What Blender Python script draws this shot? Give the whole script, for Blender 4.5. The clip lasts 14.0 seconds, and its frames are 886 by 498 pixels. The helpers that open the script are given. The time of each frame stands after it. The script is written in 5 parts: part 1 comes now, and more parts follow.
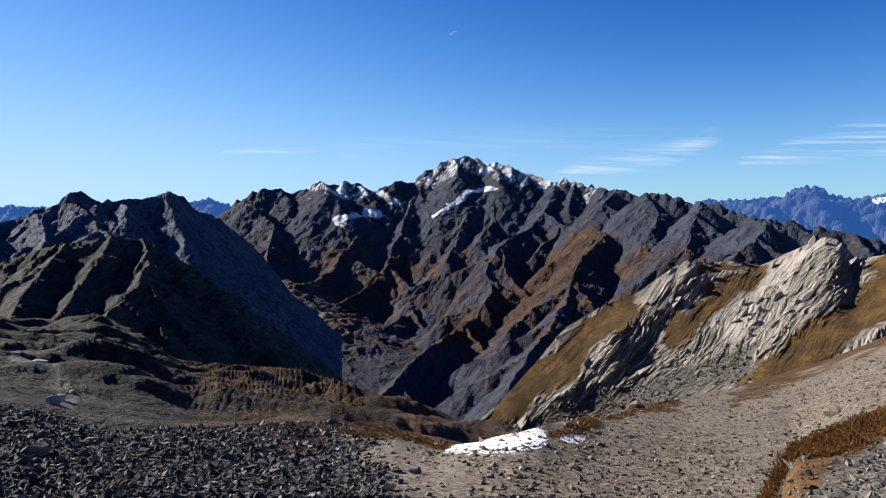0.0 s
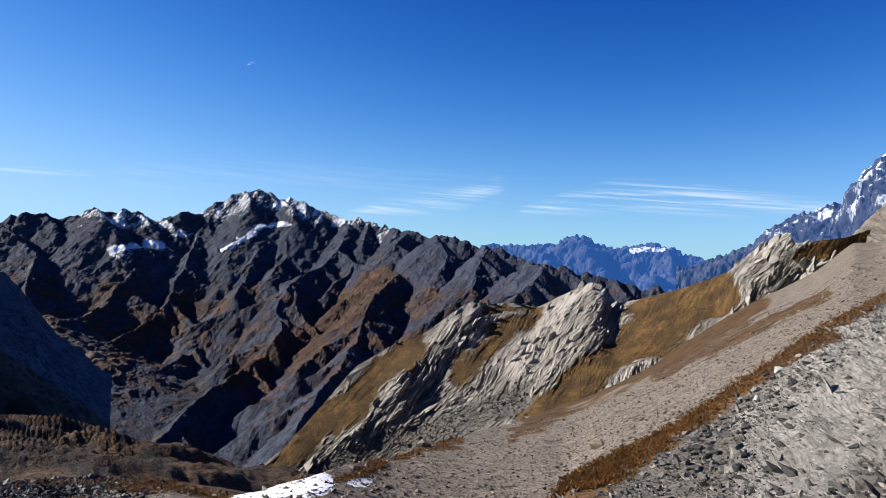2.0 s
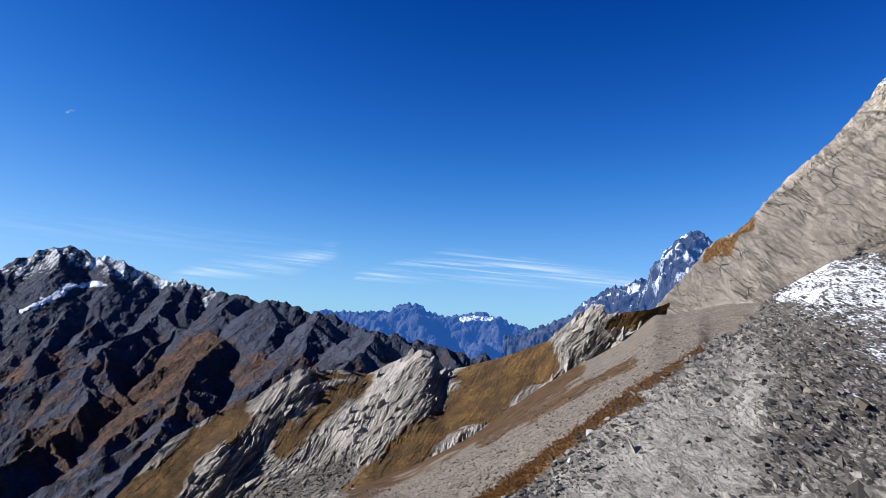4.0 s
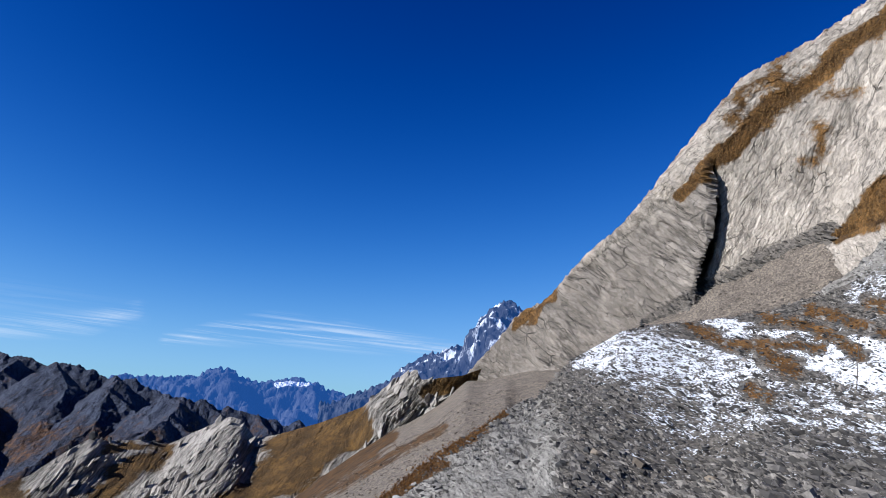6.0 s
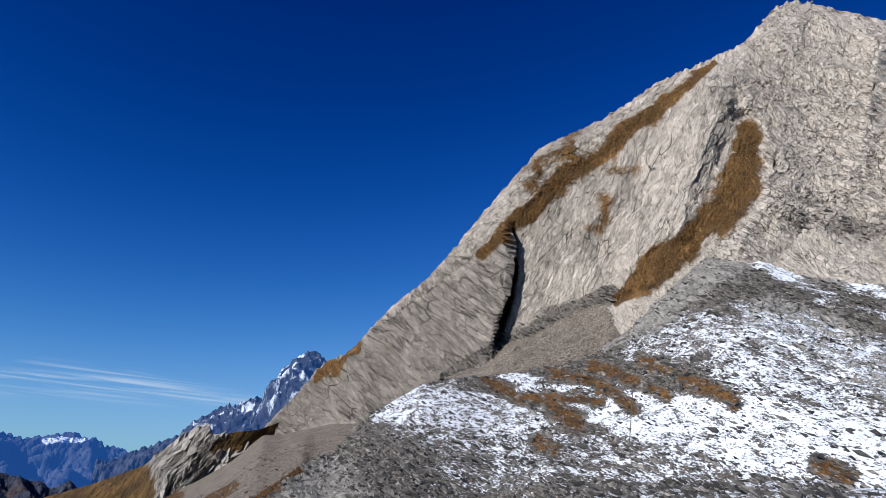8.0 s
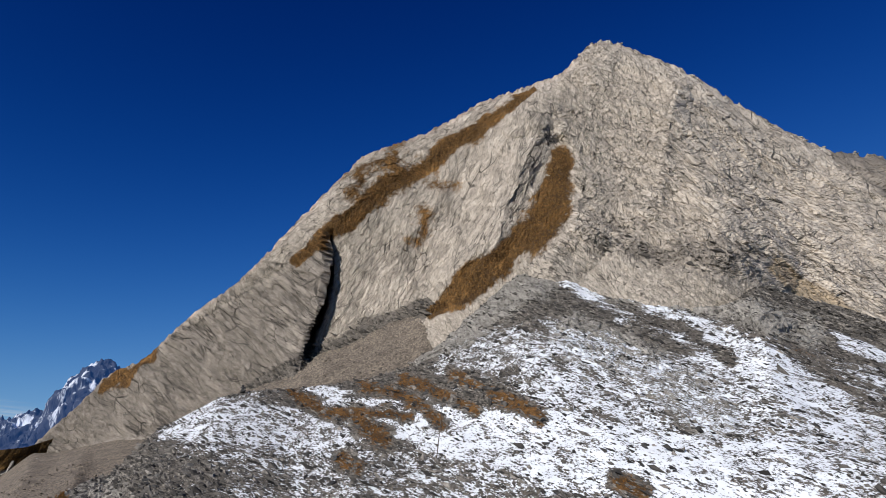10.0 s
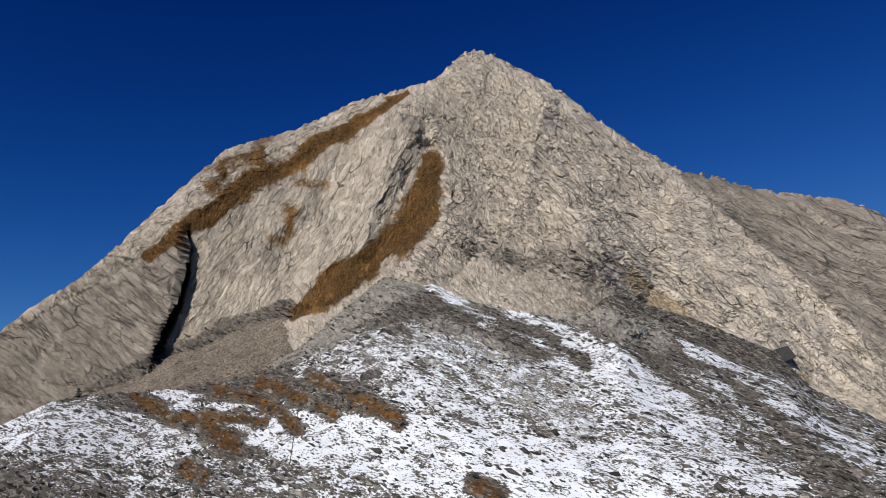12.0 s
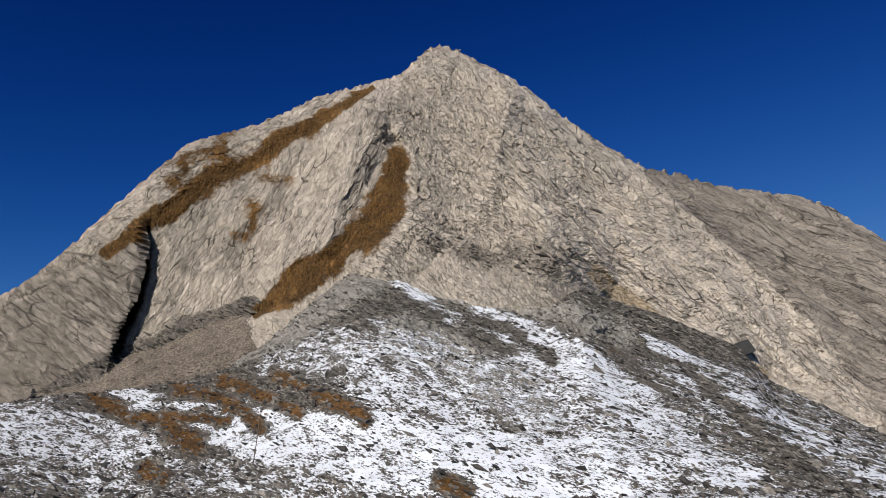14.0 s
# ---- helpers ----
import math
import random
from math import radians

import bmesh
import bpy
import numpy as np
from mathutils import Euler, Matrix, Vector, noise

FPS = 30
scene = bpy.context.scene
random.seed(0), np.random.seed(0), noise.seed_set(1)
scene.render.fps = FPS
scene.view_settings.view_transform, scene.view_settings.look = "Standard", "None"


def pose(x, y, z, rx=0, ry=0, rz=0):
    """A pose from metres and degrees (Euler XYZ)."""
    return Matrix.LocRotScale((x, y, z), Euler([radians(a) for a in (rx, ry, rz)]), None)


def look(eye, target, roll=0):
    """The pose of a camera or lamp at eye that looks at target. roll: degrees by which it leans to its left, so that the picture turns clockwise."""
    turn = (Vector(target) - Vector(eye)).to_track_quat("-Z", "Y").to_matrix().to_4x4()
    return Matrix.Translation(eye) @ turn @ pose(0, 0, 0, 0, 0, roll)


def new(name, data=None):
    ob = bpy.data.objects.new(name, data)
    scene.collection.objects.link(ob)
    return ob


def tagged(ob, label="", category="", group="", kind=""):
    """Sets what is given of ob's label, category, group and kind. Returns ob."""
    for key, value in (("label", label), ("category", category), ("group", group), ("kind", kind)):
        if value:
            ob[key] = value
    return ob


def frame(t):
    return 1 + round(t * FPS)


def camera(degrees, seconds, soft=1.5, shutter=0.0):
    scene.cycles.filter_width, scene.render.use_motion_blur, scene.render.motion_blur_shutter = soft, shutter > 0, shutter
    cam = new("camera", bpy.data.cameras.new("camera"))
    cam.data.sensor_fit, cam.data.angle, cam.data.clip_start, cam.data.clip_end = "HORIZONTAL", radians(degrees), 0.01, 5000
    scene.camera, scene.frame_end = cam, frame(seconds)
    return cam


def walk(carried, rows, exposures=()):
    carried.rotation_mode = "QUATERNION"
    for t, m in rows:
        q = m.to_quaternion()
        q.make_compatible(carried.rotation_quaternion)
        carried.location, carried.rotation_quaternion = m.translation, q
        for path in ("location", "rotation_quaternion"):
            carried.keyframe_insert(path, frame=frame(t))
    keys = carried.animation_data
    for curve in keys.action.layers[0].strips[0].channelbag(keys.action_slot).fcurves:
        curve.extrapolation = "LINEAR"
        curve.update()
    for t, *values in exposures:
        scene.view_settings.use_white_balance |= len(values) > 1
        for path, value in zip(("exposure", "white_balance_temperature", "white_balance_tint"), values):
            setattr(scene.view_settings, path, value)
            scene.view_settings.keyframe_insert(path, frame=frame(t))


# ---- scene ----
cam = camera(62.7, 14.0, soft=0.5)
# seconds, x, y, z of the eye, yaw, pitch, roll in degrees
ROWS = [
    (0.0, 0.00, 0.00, 1.70, 0.00, -3.00, -0.00),
    (0.5, -0.04, 0.02, 1.73, -4.01, -3.06, -0.33),
    (1.0, -0.09, 0.03, 1.78, -7.88, -2.63, -0.86),
    (1.5, -0.01, 0.28, 1.81, -12.12, -1.39, -1.49),
    (2.0, 0.06, 0.49, 1.85, -16.14, 0.29, -2.13),
    (2.5, 0.09, 0.64, 1.87, -19.64, 1.88, -2.49),
    (5.0, 0.85, 0.33, 1.55, -35.95, 8.93, -3.10),
    (5.5, 0.75, -0.10, 1.60, -39.63, 10.43, -3.04),
    (6.0, 0.55, -0.44, 1.62, -43.41, 11.95, -2.94),
    (6.5, 0.37, -0.71, 1.66, -47.00, 13.35, -2.78),
    (7.0, 0.26, -0.95, 1.75, -50.89, 14.66, -2.49),
    (7.5, 0.54, -0.81, 1.79, -54.56, 15.69, -2.21),
    (8.0, 1.30, -0.27, 1.79, -58.60, 16.59, -1.92),
    (8.5, 2.34, 0.43, 1.94, -62.70, 17.22, -1.57),
    (9.0, 3.37, 0.85, 2.16, -66.40, 17.50, -1.22),
    (11.5, 7.03, 1.13, 2.42, -81.31, 18.30, 0.08),
    (12.0, 7.30, 1.09, 2.41, -83.45, 18.33, 0.53),
    (12.5, 7.46, 1.12, 2.43, -84.97, 18.30, 0.93),
    (13.0, 7.68, 1.13, 2.49, -85.84, 18.22, 1.15),
    (13.5, 7.85, 1.19, 2.51, -86.22, 18.14, 1.34),
    (14.0, 7.79, 1.19, 2.47, -86.00, 18.01, 1.47),
]
walk(cam, [(t, pose(x, y, z, 90 + pitch, roll, yaw)) for t, x, y, z, yaw, pitch, roll in ROWS], exposures=[
    (0.0, 1.1, 6600, 10), (2.7, 1.05, 6200, 10), (5.0, 0.9, 5800, 10), (7.0, 0.68, 5700, 10), (9.0, 0.4, 6000, 10), (12.0, 0.22, 6350, 10), (14.0, 0.22, 6400, 10),
])

# ---------------------------------------------------------------- light
SUN_BEARING, SUN_HEIGHT = -66.0, 28.0
SUN_WAY = Vector((math.sin(radians(SUN_BEARING)) * math.cos(radians(SUN_HEIGHT)),
                  math.cos(radians(SUN_BEARING)) * math.cos(radians(SUN_HEIGHT)), math.sin(radians(SUN_HEIGHT))))
sun_data = bpy.data.lights.new("sun", "SUN")
sun_data.energy, sun_data.angle, sun_data.color = 5.0, radians(0.53), (1.0, 0.93, 0.83)
sun = new("sun", sun_data)
sun.matrix_world = look(SUN_WAY * 3000, (0, 0, 0))

world = bpy.data.worlds.new("sky")
scene.world = world
world.use_nodes = True
wt = world.node_tree
sky = wt.nodes.new("ShaderNodeTexSky")
sky.sky_type, sky.sun_disc = "NISHITA", False
sky.sun_elevation, sky.sun_rotation = radians(SUN_HEIGHT), radians(SUN_BEARING)
sky.altitude, sky.air_density, sky.dust_density, sky.ozone_density = 2600, 1.0, 0.3, 3.0
# deep clear mountain blue: each channel falls off by its own power, the glare round the sun is kept down
split, joined = wt.nodes.new("ShaderNodeSeparateColor"), wt.nodes.new("ShaderNodeCombineColor")
wt.links.new(sky.outputs["Color"], split.inputs[0])


def sky_math(operation, a, number):
    n = wt.nodes.new("ShaderNodeMath")
    n.operation = operation
    wt.links.new(a, n.inputs[0])
    n.inputs[1].default_value = number
    return n.outputs[0]


def eased(x, limit):
    n = wt.nodes.new("ShaderNodeMath")
    n.operation = "DIVIDE"
    wt.links.new(x, n.inputs[0])
    wt.links.new(sky_math("ADD", sky_math("DIVIDE", x, limit), 1.0), n.inputs[1])
    return n.outputs[0]


green = eased(sky_math("MULTIPLY", sky_math("POWER", split.outputs[1], 2.45), 0.022), 0.64)
blue = eased(sky_math("MULTIPLY", sky_math("POWER", split.outputs[2], 2.05), 0.04), 1.05)
red = sky_math("MULTIPLY", sky_math("POWER", green, 1.8), 1.0)
for k, channel in enumerate((red, green, blue)):
    wt.links.new(channel, joined.inputs[k])
wt.links.new(joined.outputs[0], wt.nodes["Background"].inputs["Color"])
wt.nodes["Background"].inputs["Strength"].default_value = 0.65

# ---------------------------------------------------------------- the plan: lines of crests and feet, metres from the pass
PEAK_CREST = [
    (133.7, 152.5, -4.6), (137.5, 143.6, 3.5), (139.7, 135.8, 11.1), (139.2, 127.6, 17.5), (140.6, 121.6, 24.5),
    (140.3, 111.0, 28.3), (139.3, 102.4, 35.6), (140.2, 88.6, 45.3), (141.6, 76.5, 58.4), (142.6, 63.1, 71.9),
    (144.7, 62.0, 73.8), (151.3, 50.4, 80.7), (158.9, 38.4, 91.5), (164.3, 26.9, 97.5), (168.2, 20.5, 101.4),
    (172.8, 14.9, 111.0), (175.1, 10.1, 114.3), (179.4, 4.2, 113.4), (179.2, -9.0, 104.5), (180.5, -17.6, 97.0),
    (181.4, -25.9, 89.5), (182.5, -31.5, 85.2), (186.4, -41.8, 80.4), (199.7, -54.1, 84.0), (208.6, -65.7, 83.7),
    (213.8, -91.0, 81.0), (215.9, -100.8, 77.7), (215.7, -110.0, 70.2), (211.9, -124.7, 54.2),
]
PEAK_FOOT = [
    (129.9, 147.9, -8.8), (133.5, 139.2, -2.4), (134.1, 130.1, 3.7), (135.4, 116.8, 9.5), (129.7, 99.0, 11.0),
    (134.7, 101.8, 10.7), (132.6, 80.8, 17.8), (132.8, 68.4, 25.4), (134.9, 57.0, 29.1), (132.9, 42.2, 32.8),
    (128.7, 27.1, 37.6), (127.6, 21.7, 40.4), (127.8, 12.2, 40.5), (128.3, 3.4, 38.7), (130.8, -11.4, 35.1),
    (138.7, -20.5, 33.8), (140.7, -30.6, 30.2), (143.3, -43.6, 24.6), (144.3, -49.9, 18.4), (142.7, -63.7, 9.6),
    (138.4, -72.1, 3.4),
]
SLOPE_CREST = [
    (14.4, 37.3, -14.5), (16.0, 38.8, -14.3), (20.8, 41.7, -11.9), (30.7, 46.3, -10.2), (45.3, 51.4, -5.4),
    (54.1, 54.1, -2.4), (63.2, 56.0, 1.0), (67.2, 57.6, 1.7), (72.2, 58.5, 2.7), (79.4, 59.0, 7.8),
    (89.1, 57.2, 12.8), (93.9, 55.2, 14.2), (99.7, 51.8, 15.1), (105.5, 44.3, 16.8), (109.9, 38.6, 19.3),
    (116.3, 35.0, 24.1), (122.6, 30.9, 30.8), (126.9, 25.7, 36.5), (129.4, 23.1, 39.8), (134.6, 16.3, 41.4),
    (134.1, 10.0, 38.2), (134.5, -0.1, 35.6), (134.1, -8.0, 34.2), (135.5, -14.4, 37.6), (138.7, -20.5, 34.3),
    (140.7, -30.7, 30.9), (143.3, -43.7, 25.4), (144.6, -49.1, 19.0), (142.7, -63.8, 10.3), (138.3, -72.2, 4.2),
]
SLOPE_LOW = [
    (14.0, 36.4, -14.4), (15.3, 37.0, -14.5), (19.5, 39.0, -11.7), (26.0, 33.7, -9.8), (27.2, 27.2, -7.9),
    (36.3, 26.4, -5.1), (52.5, 27.0, -2.5), (58.6, 24.2, 0.7), (61.4, 15.9, 0.9), (63.3, 5.4, 1.8),
    (61.3, 3.7, 1.2), (62.2, -10.5, 1.6), (61.9, -24.2, 1.4), (60.0, -27.8, 0.7),
]
GROUND_FAR = [
    (-53.6, 65.9, -14.7), (-42.0, 68.1, -16.6), (-35.6, 66.0, -17.1), (-29.3, 63.6, -17.8), (-25.7, 67.3, -18.5),
    (-20.7, 72.1, -19.8), (-16.3, 78.3, -21.2), (-9.0, 79.5, -21.7), (-5.0, 75.8, -21.1), (-0.7, 64.0, -19.2),
    (3.0, 57.9, -17.3), (8.3, 59.4, -16.4), (16.6, 76.2, -20.4), (29.1, 100.9, -25.4), (58.3, 143.6, -33.4),
    (90.4, 172.8, -34.4), (112.5, 183.2, -29.3), (133.3, 173.2, -12.4), (137.2, 166.2, -7.0), (140.9, 149.6, 1.6),
    (140.2, 138.2, 8.9), (146.3, 137.1, 9.1), (139.3, 118.5, 11.7), (149.1, 121.7, 13.0), (137.9, 104.3, 12.2),
    (139.3, 88.3, 20.3), (141.3, 77.0, 24.5), (137.4, 68.2, 27.5), (139.5, 59.0, 31.2), (137.9, 46.2, 36.5),
]
GROUND_NEAR = [
    (-25.4, 30.9, -10.8), (-22.2, 35.7, -12.7), (-17.6, 38.1, -13.6), (-12.2, 40.2, -14.5), (-6.2, 42.5, -15.4),
    (0.0, 42.0, -15.2), (7.4, 43.4, -15.8), (14.4, 43.7, -15.9), (20.2, 41.3, -15.2), (24.9, 44.0, -13.0),
    (40.6, 52.7, -10.6), (50.7, 57.4, -8.2), (72.3, 63.9, -1.7), (79.6, 68.3, -3.0), (95.9, 70.3, 3.8),
    (109.4, 64.4, 11.6), (116.1, 57.1, 15.5), (122.8, 41.1, 19.7),
]
RIDGE_CREST = [
    (-8.1, 231.9, -81.9), (-2.6, 232.0, -76.7), (2.9, 232.0, -73.0), (17.6, 233.3, -61.5), (28.7, 234.2, -49.1),
    (39.7, 234.7, -36.2), (50.6, 234.6, -29.7), (63.7, 235.5, -24.6), (72.9, 236.0, -17.9), (79.6, 237.0, -14.2),
    (85.2, 237.2, -15.0), (95.5, 237.5, -14.6), (102.6, 234.5, -15.9), (111.6, 232.6, -11.2), (120.1, 229.0, -6.4),
    (123.1, 226.3, -7.2), (124.1, 217.7, -12.8), (126.3, 207.1, -10.7), (132.1, 193.8, -6.4), (135.5, 176.6, -0.7),
    (137.0, 169.0, 5.2), (135.6, 158.4, 8.9), (127.6, 144.2, 10.1), (127.0, 142.0, 7.1), (133.4, 133.2, 8.7),
    (137.5, 129.0, 11.2), (141.2, 127.9, 14.0),
]
RIDGE_FOOT = [
    (-7.7, 221.9, -83.7), (-2.5, 222.0, -78.4), (11.6, 221.7, -74.7), (20.2, 220.1, -70.6), (30.3, 217.9, -67.3),
    (44.2, 210.4, -63.2), (56.8, 197.0, -55.1), (73.4, 180.7, -45.4), (74.8, 175.3, -44.0), (88.5, 171.1, -34.0),
    (96.7, 171.2, -30.5), (112.1, 168.7, -22.1), (125.5, 162.8, -13.8), (129.0, 156.2, -8.6), (134.1, 142.3, -0.1),
    (137.5, 128.9, 7.1), (139.0, 124.3, 10.0),
]
# ribs of the dark hill and the shadowed peak, given as those of the massif
HILL_RIBS = [
    [(-22.4, -2.1, 400), (-20.7, -4.3, 440), (-18.7, -6.6, 490), (-15.9, -9.2, 580), (-12.4, -13.6, 720)],
    [(-22.4, -2.1, 400), (-24.4, -1.9, 395), (-27.3, -2.3, 395), (-29.4, -2.8, 400), (-32.1, -4.0, 400), (-35.2, -4.6, 400)],
    [(-22.4, -2.1, 400), (-22.0, -4.0, 365), (-23.1, -5.6, 335), (-25.7, -8.3, 290), (-27.5, -9.5, 260)],
    [(-24.4, -1.9, 395), (-26.3, -5.0, 345), (-28.3, -7.7, 300)],
    [(-27.3, -2.3, 395), (-29.5, -4.9, 345), (-30.9, -7.1, 310)],
    [(-18.7, -6.6, 490), (-17.6, -9.6, 440), (-15.5, -12.2, 400)],
    [(-20.7, -4.3, 440), (-19.9, -8.2, 380), (-18.8, -11.2, 330)],
]
LEFTPEAK_RIBS = [
    [(-27.2, 0.9, 905), (-25.7, -0.7, 850), (-24.6, -2.2, 780), (-24.8, -3.9, 700)],
    [(-29.3, -0.2, 905), (-28.5, -1.8, 820), (-29.6, -3.5, 720), (-30.8, -4.8, 650)],
    [(-31.3, -0.8, 905), (-32.3, -2.5, 800), (-32.7, -4.4, 700)],
    [(-20.8, 1.2, 915), (-20.4, -0.5, 870), (-19.5, -2.8, 800)],
    [(-18.2, -2.0, 1000), (-18.7, -4.1, 900)],
    [(-23.8, 0.6, 900), (-23.3, -0.7, 840)],
]
TERRACE_FAR = [
    (-217, 268, -43), (-183, 298, -46), (-165, 308, -51), (-147, 306, -49), (-117, 279, -54),
    (-114, 299, -67), (-114, 333, -80), (-115, 381, -91), (-113, 456, -110), (-112, 503, -123),
    (-106, 601, -156), (-98, 673, -183), (-85, 745, -213), (-52, 778, -230), (4, 800, -253),
    (42, 799, -267),
]
TERRACE_NEAR = [
    (-56, 68, -17), (-44, 71, -19), (-38, 70, -20), (-32, 69, -21), (-28, 73, -22),
    (-23, 79, -23), (-18, 84, -24), (-10, 85, -25), (-6, 84, -25), (0, 80, -25),
    (4, 80, -26),
]
LEFTPEAK_CREST = [
    (-580, 688, -23), (-529, 728, -13), (-468, 769, -13), (-441, 784, 0), (-422, 795, 9),
    (-411, 801, 18), (-400, 806, 22), (-387, 812, 10), (-357, 831, 15), (-331, 848, 17),
    (-320, 852, 23), (-318, 884, 17), (-323, 946, -2), (-316, 1033, -10), (-305, 1140, -48),
    (-291, 1226, -109), (-278, 1321, -206), (-263, 1375, -242),
]
MASSIF_CREST = [
    (-966, 2734, -118), (-849, 2773, -34), (-788, 2791, 40), (-665, 2823, 80), (-582, 2841, 69),
    (-485, 2859, 114), (-410, 2871, 96), (-333, 2881, 108), (-278, 2887, 86), (-211, 2892, 97),
    (-123, 2947, 110), (-44, 3000, 172), (14, 3000, 202), (97, 2998, 225), (176, 2995, 195),
    (264, 2938, 182), (309, 2934, 151), (392, 2873, 130), (470, 2811, 120), (545, 2746, 84),
    (614, 2629, 74), (687, 2559, 50), (737, 2493, 61), (783, 2427, 46), (866, 2345, 23),
    (927, 2268, -10), (981, 2191, -28), (1064, 2151, -51), (1172, 2095, -63), (1251, 2049, -90),
    (1340, 1992, -98), (1466, 1901, -120),
]
# ribs of the massif: bearing, height in degrees and distance in metres, from the crest down
MASSIF_RIBS = [
    [(8.8, 2.1, 2850), (8.0, -0.2, 2600), (9.5, -1.2, 2450), (12.6, -1.7, 2250), (11.3, -3.3, 2100), (9.9, -5.5, 1950), (9.7, -7.3, 1850), (7.8, -10.0, 1600), (5.2, -13.9, 1380)],
    [(8.0, -0.2, 2600), (6.5, -1.6, 2450), (4.3, -2.9, 2300), (3.5, -4.7, 2180), (3.8, -6.5, 2060), (2.5, -8.5, 1950), (0.7, -9.7, 1850), (-2.0, -11.8, 1700), (-4.7, -14.3, 1560)],
    [(3.6, 3.2, 2950), (2.9, 1.0, 2800), (1.4, -1.2, 2600), (0.7, -3.4, 2430), (-0.4, -6.1, 2250), (-2.9, -8.3, 2100), (-6.0, -10.0, 1950), (-9.3, -11.9, 1830)],
    [(-1.7, 2.1, 2930), (-2.8, -0.1, 2750), (-3.7, -2.5, 2560), (-4.2, -4.3, 2430), (-6.4, -6.3, 2280), (-8.8, -7.7, 2150), (-10.6, -9.4, 2030), (-11.3, -11.6, 1880)],
    [(-9.4, 2.1, 2850), (-8.1, 0.2, 2700), (-6.6, -2.5, 2530), (-7.7, -4.3, 2410), (-9.9, -5.4, 2310), (-11.6, -5.9, 2230)],
    [(-15.3, 0.8, 2850), (-13.1, -1.1, 2650), (-13.7, -3.3, 2480), (-13.5, -4.8, 2380)],
    [(15.4, 1.2, 2400), (16.5, -0.3, 2280), (15.9, -2.0, 2150)],
    [(19.7, 0.4, 2200), (18.9, -1.1, 2080), (18.5, -3.2, 1950)],
    [(22.8, -0.7, 2010), (23.9, -1.0, 1950), (23.2, -2.3, 1850), (21.5, -3.8, 1720)],
    [(5.4, 2.8, 2900), (5.1, 0.6, 2760), (3.8, -1.2, 2600), (2.9, -2.3, 2480)],
    [(-6.4, 1.9, 2880), (-5.5, 0.6, 2780), (-5.9, -0.7, 2680)],
    [(13.1, 1.4, 2560), (12.3, 0.1, 2450)],
]
RANGE_CREST = [
    (1323, 4301, 7), (1531, 4232, 43), (1563, 4220, 50), (1758, 4143, 49), (1885, 4087, 69),
    (1977, 4043, 111), (2038, 4013, 124), (2116, 3972, 76), (2222, 3914, 50), (2280, 3880, 67),
    (2422, 3793, 84), (2506, 3738, 54), (2615, 3663, 12), (2680, 3616, -4), (2819, 3508, -56),
]
SPIRE_CREST = [
    (2221, 3206, -47), (2333, 3126, 12), (2461, 3026, 88), (2551, 2951, 185), (2599, 2909, 227),
    (2674, 2839, 251), (2763, 2753, 303), (2813, 2703, 435), (2864, 2648, 515), (2893, 2617, 536),
    (2929, 2576, 524), (2963, 2537, 478), (3003, 2490, 413), (3108, 2357, 301),
]
WESTRANGE_CREST = [
    (-2732, 3576, 6), (-2447, 3777, -11), (-2340, 3844, 1), (-2285, 3877, 16), (-2228, 3909, 1),
    (-2182, 3936, 13), (-2087, 3987, -18), (-1584, 4212, -36), (-1451, 4260, 40), (-1370, 4286, 57),
    (-1286, 4312, 27), (-1162, 4347, -54),
]

# zones, ribs and spots: bearing and height in degrees as seen from the pass
PEAK_LEDGE = [(61.1, 15.9), (63.3, 18.2), (65.2, 19.5), (67.8, 21.6), (70.2, 23.1), (73.1, 25.0), (75.8, 26.6), (78.5, 28.2), (80.4, 29.5)]
PEAK_LEDGE_TOP = [(65.0, 21.3), (66.4, 23.2), (68.8, 24.3), (70.2, 23.5)]
PEAK_WEDGE = [(82.6, 24.4), (82.2, 21.9), (81.4, 19.9), (79.2, 18.0), (76.3, 15.8), (73.8, 13.7), (72.3, 12.6)]
PEAK_TUFT_A = [(71.2, 20.2), (71.1, 17.9)]
PEAK_TUFT_B = [(72.1, 22.6), (73.2, 22.4)]
PEAK_TUFT_C = [(48.9, 6.1), (51.7, 8.1)]
PEAK_CRACK = [(63.6, 17.9), (64.0, 16.0), (63.7, 12.9), (62.9, 10.7), (62.3, 8.6)]
PEAK_CONE = [(59.2, 6.2), (62.5, 8.0), (65.3, 9.3), (68.5, 11.2), (71.8, 13.1)]
PEAK_STRIP = [(97.7, 15.0), (100.4, 12.4), (102.9, 9.9), (104.9, 8.3), (108.1, 6.6)]
PEAK_RIB_A = [(80.8, 29.4), (79.7, 26.7), (76.5, 18.5), (74.4, 15.9)]
PEAK_RIB_B = [(82.7, 26.7), (84.1, 22.5), (83.4, 18.6), (81.4, 16.5)]
PEAK_RIB_C = [(92.8, 29.5), (91.7, 27.1), (93.3, 22.2), (94.6, 16.1)]
PEAK_FOLD = [(78.6, 27.4), (80.6, 27.0), (81.2, 26.3), (79.6, 23.9), (78.2, 20.6), (77.0, 17.6)]
PEAK_FOLD_GULLY = [(81.9, 27.0), (83.2, 24.6), (83.6, 22.0)]
PEAK_RIB_D = [(77.3, 22.6), (76.7, 19.4), (75.5, 18.0), (72.9, 15.0)]
PEAK_RIB_E = [(91.8, 30.0), (91.6, 26.3), (90.4, 22.1), (88.5, 19.6)]
PEAK_RIB_F = [(94.2, 27.5), (98.6, 22.8), (104.0, 16.6), (109.5, 9.6)]
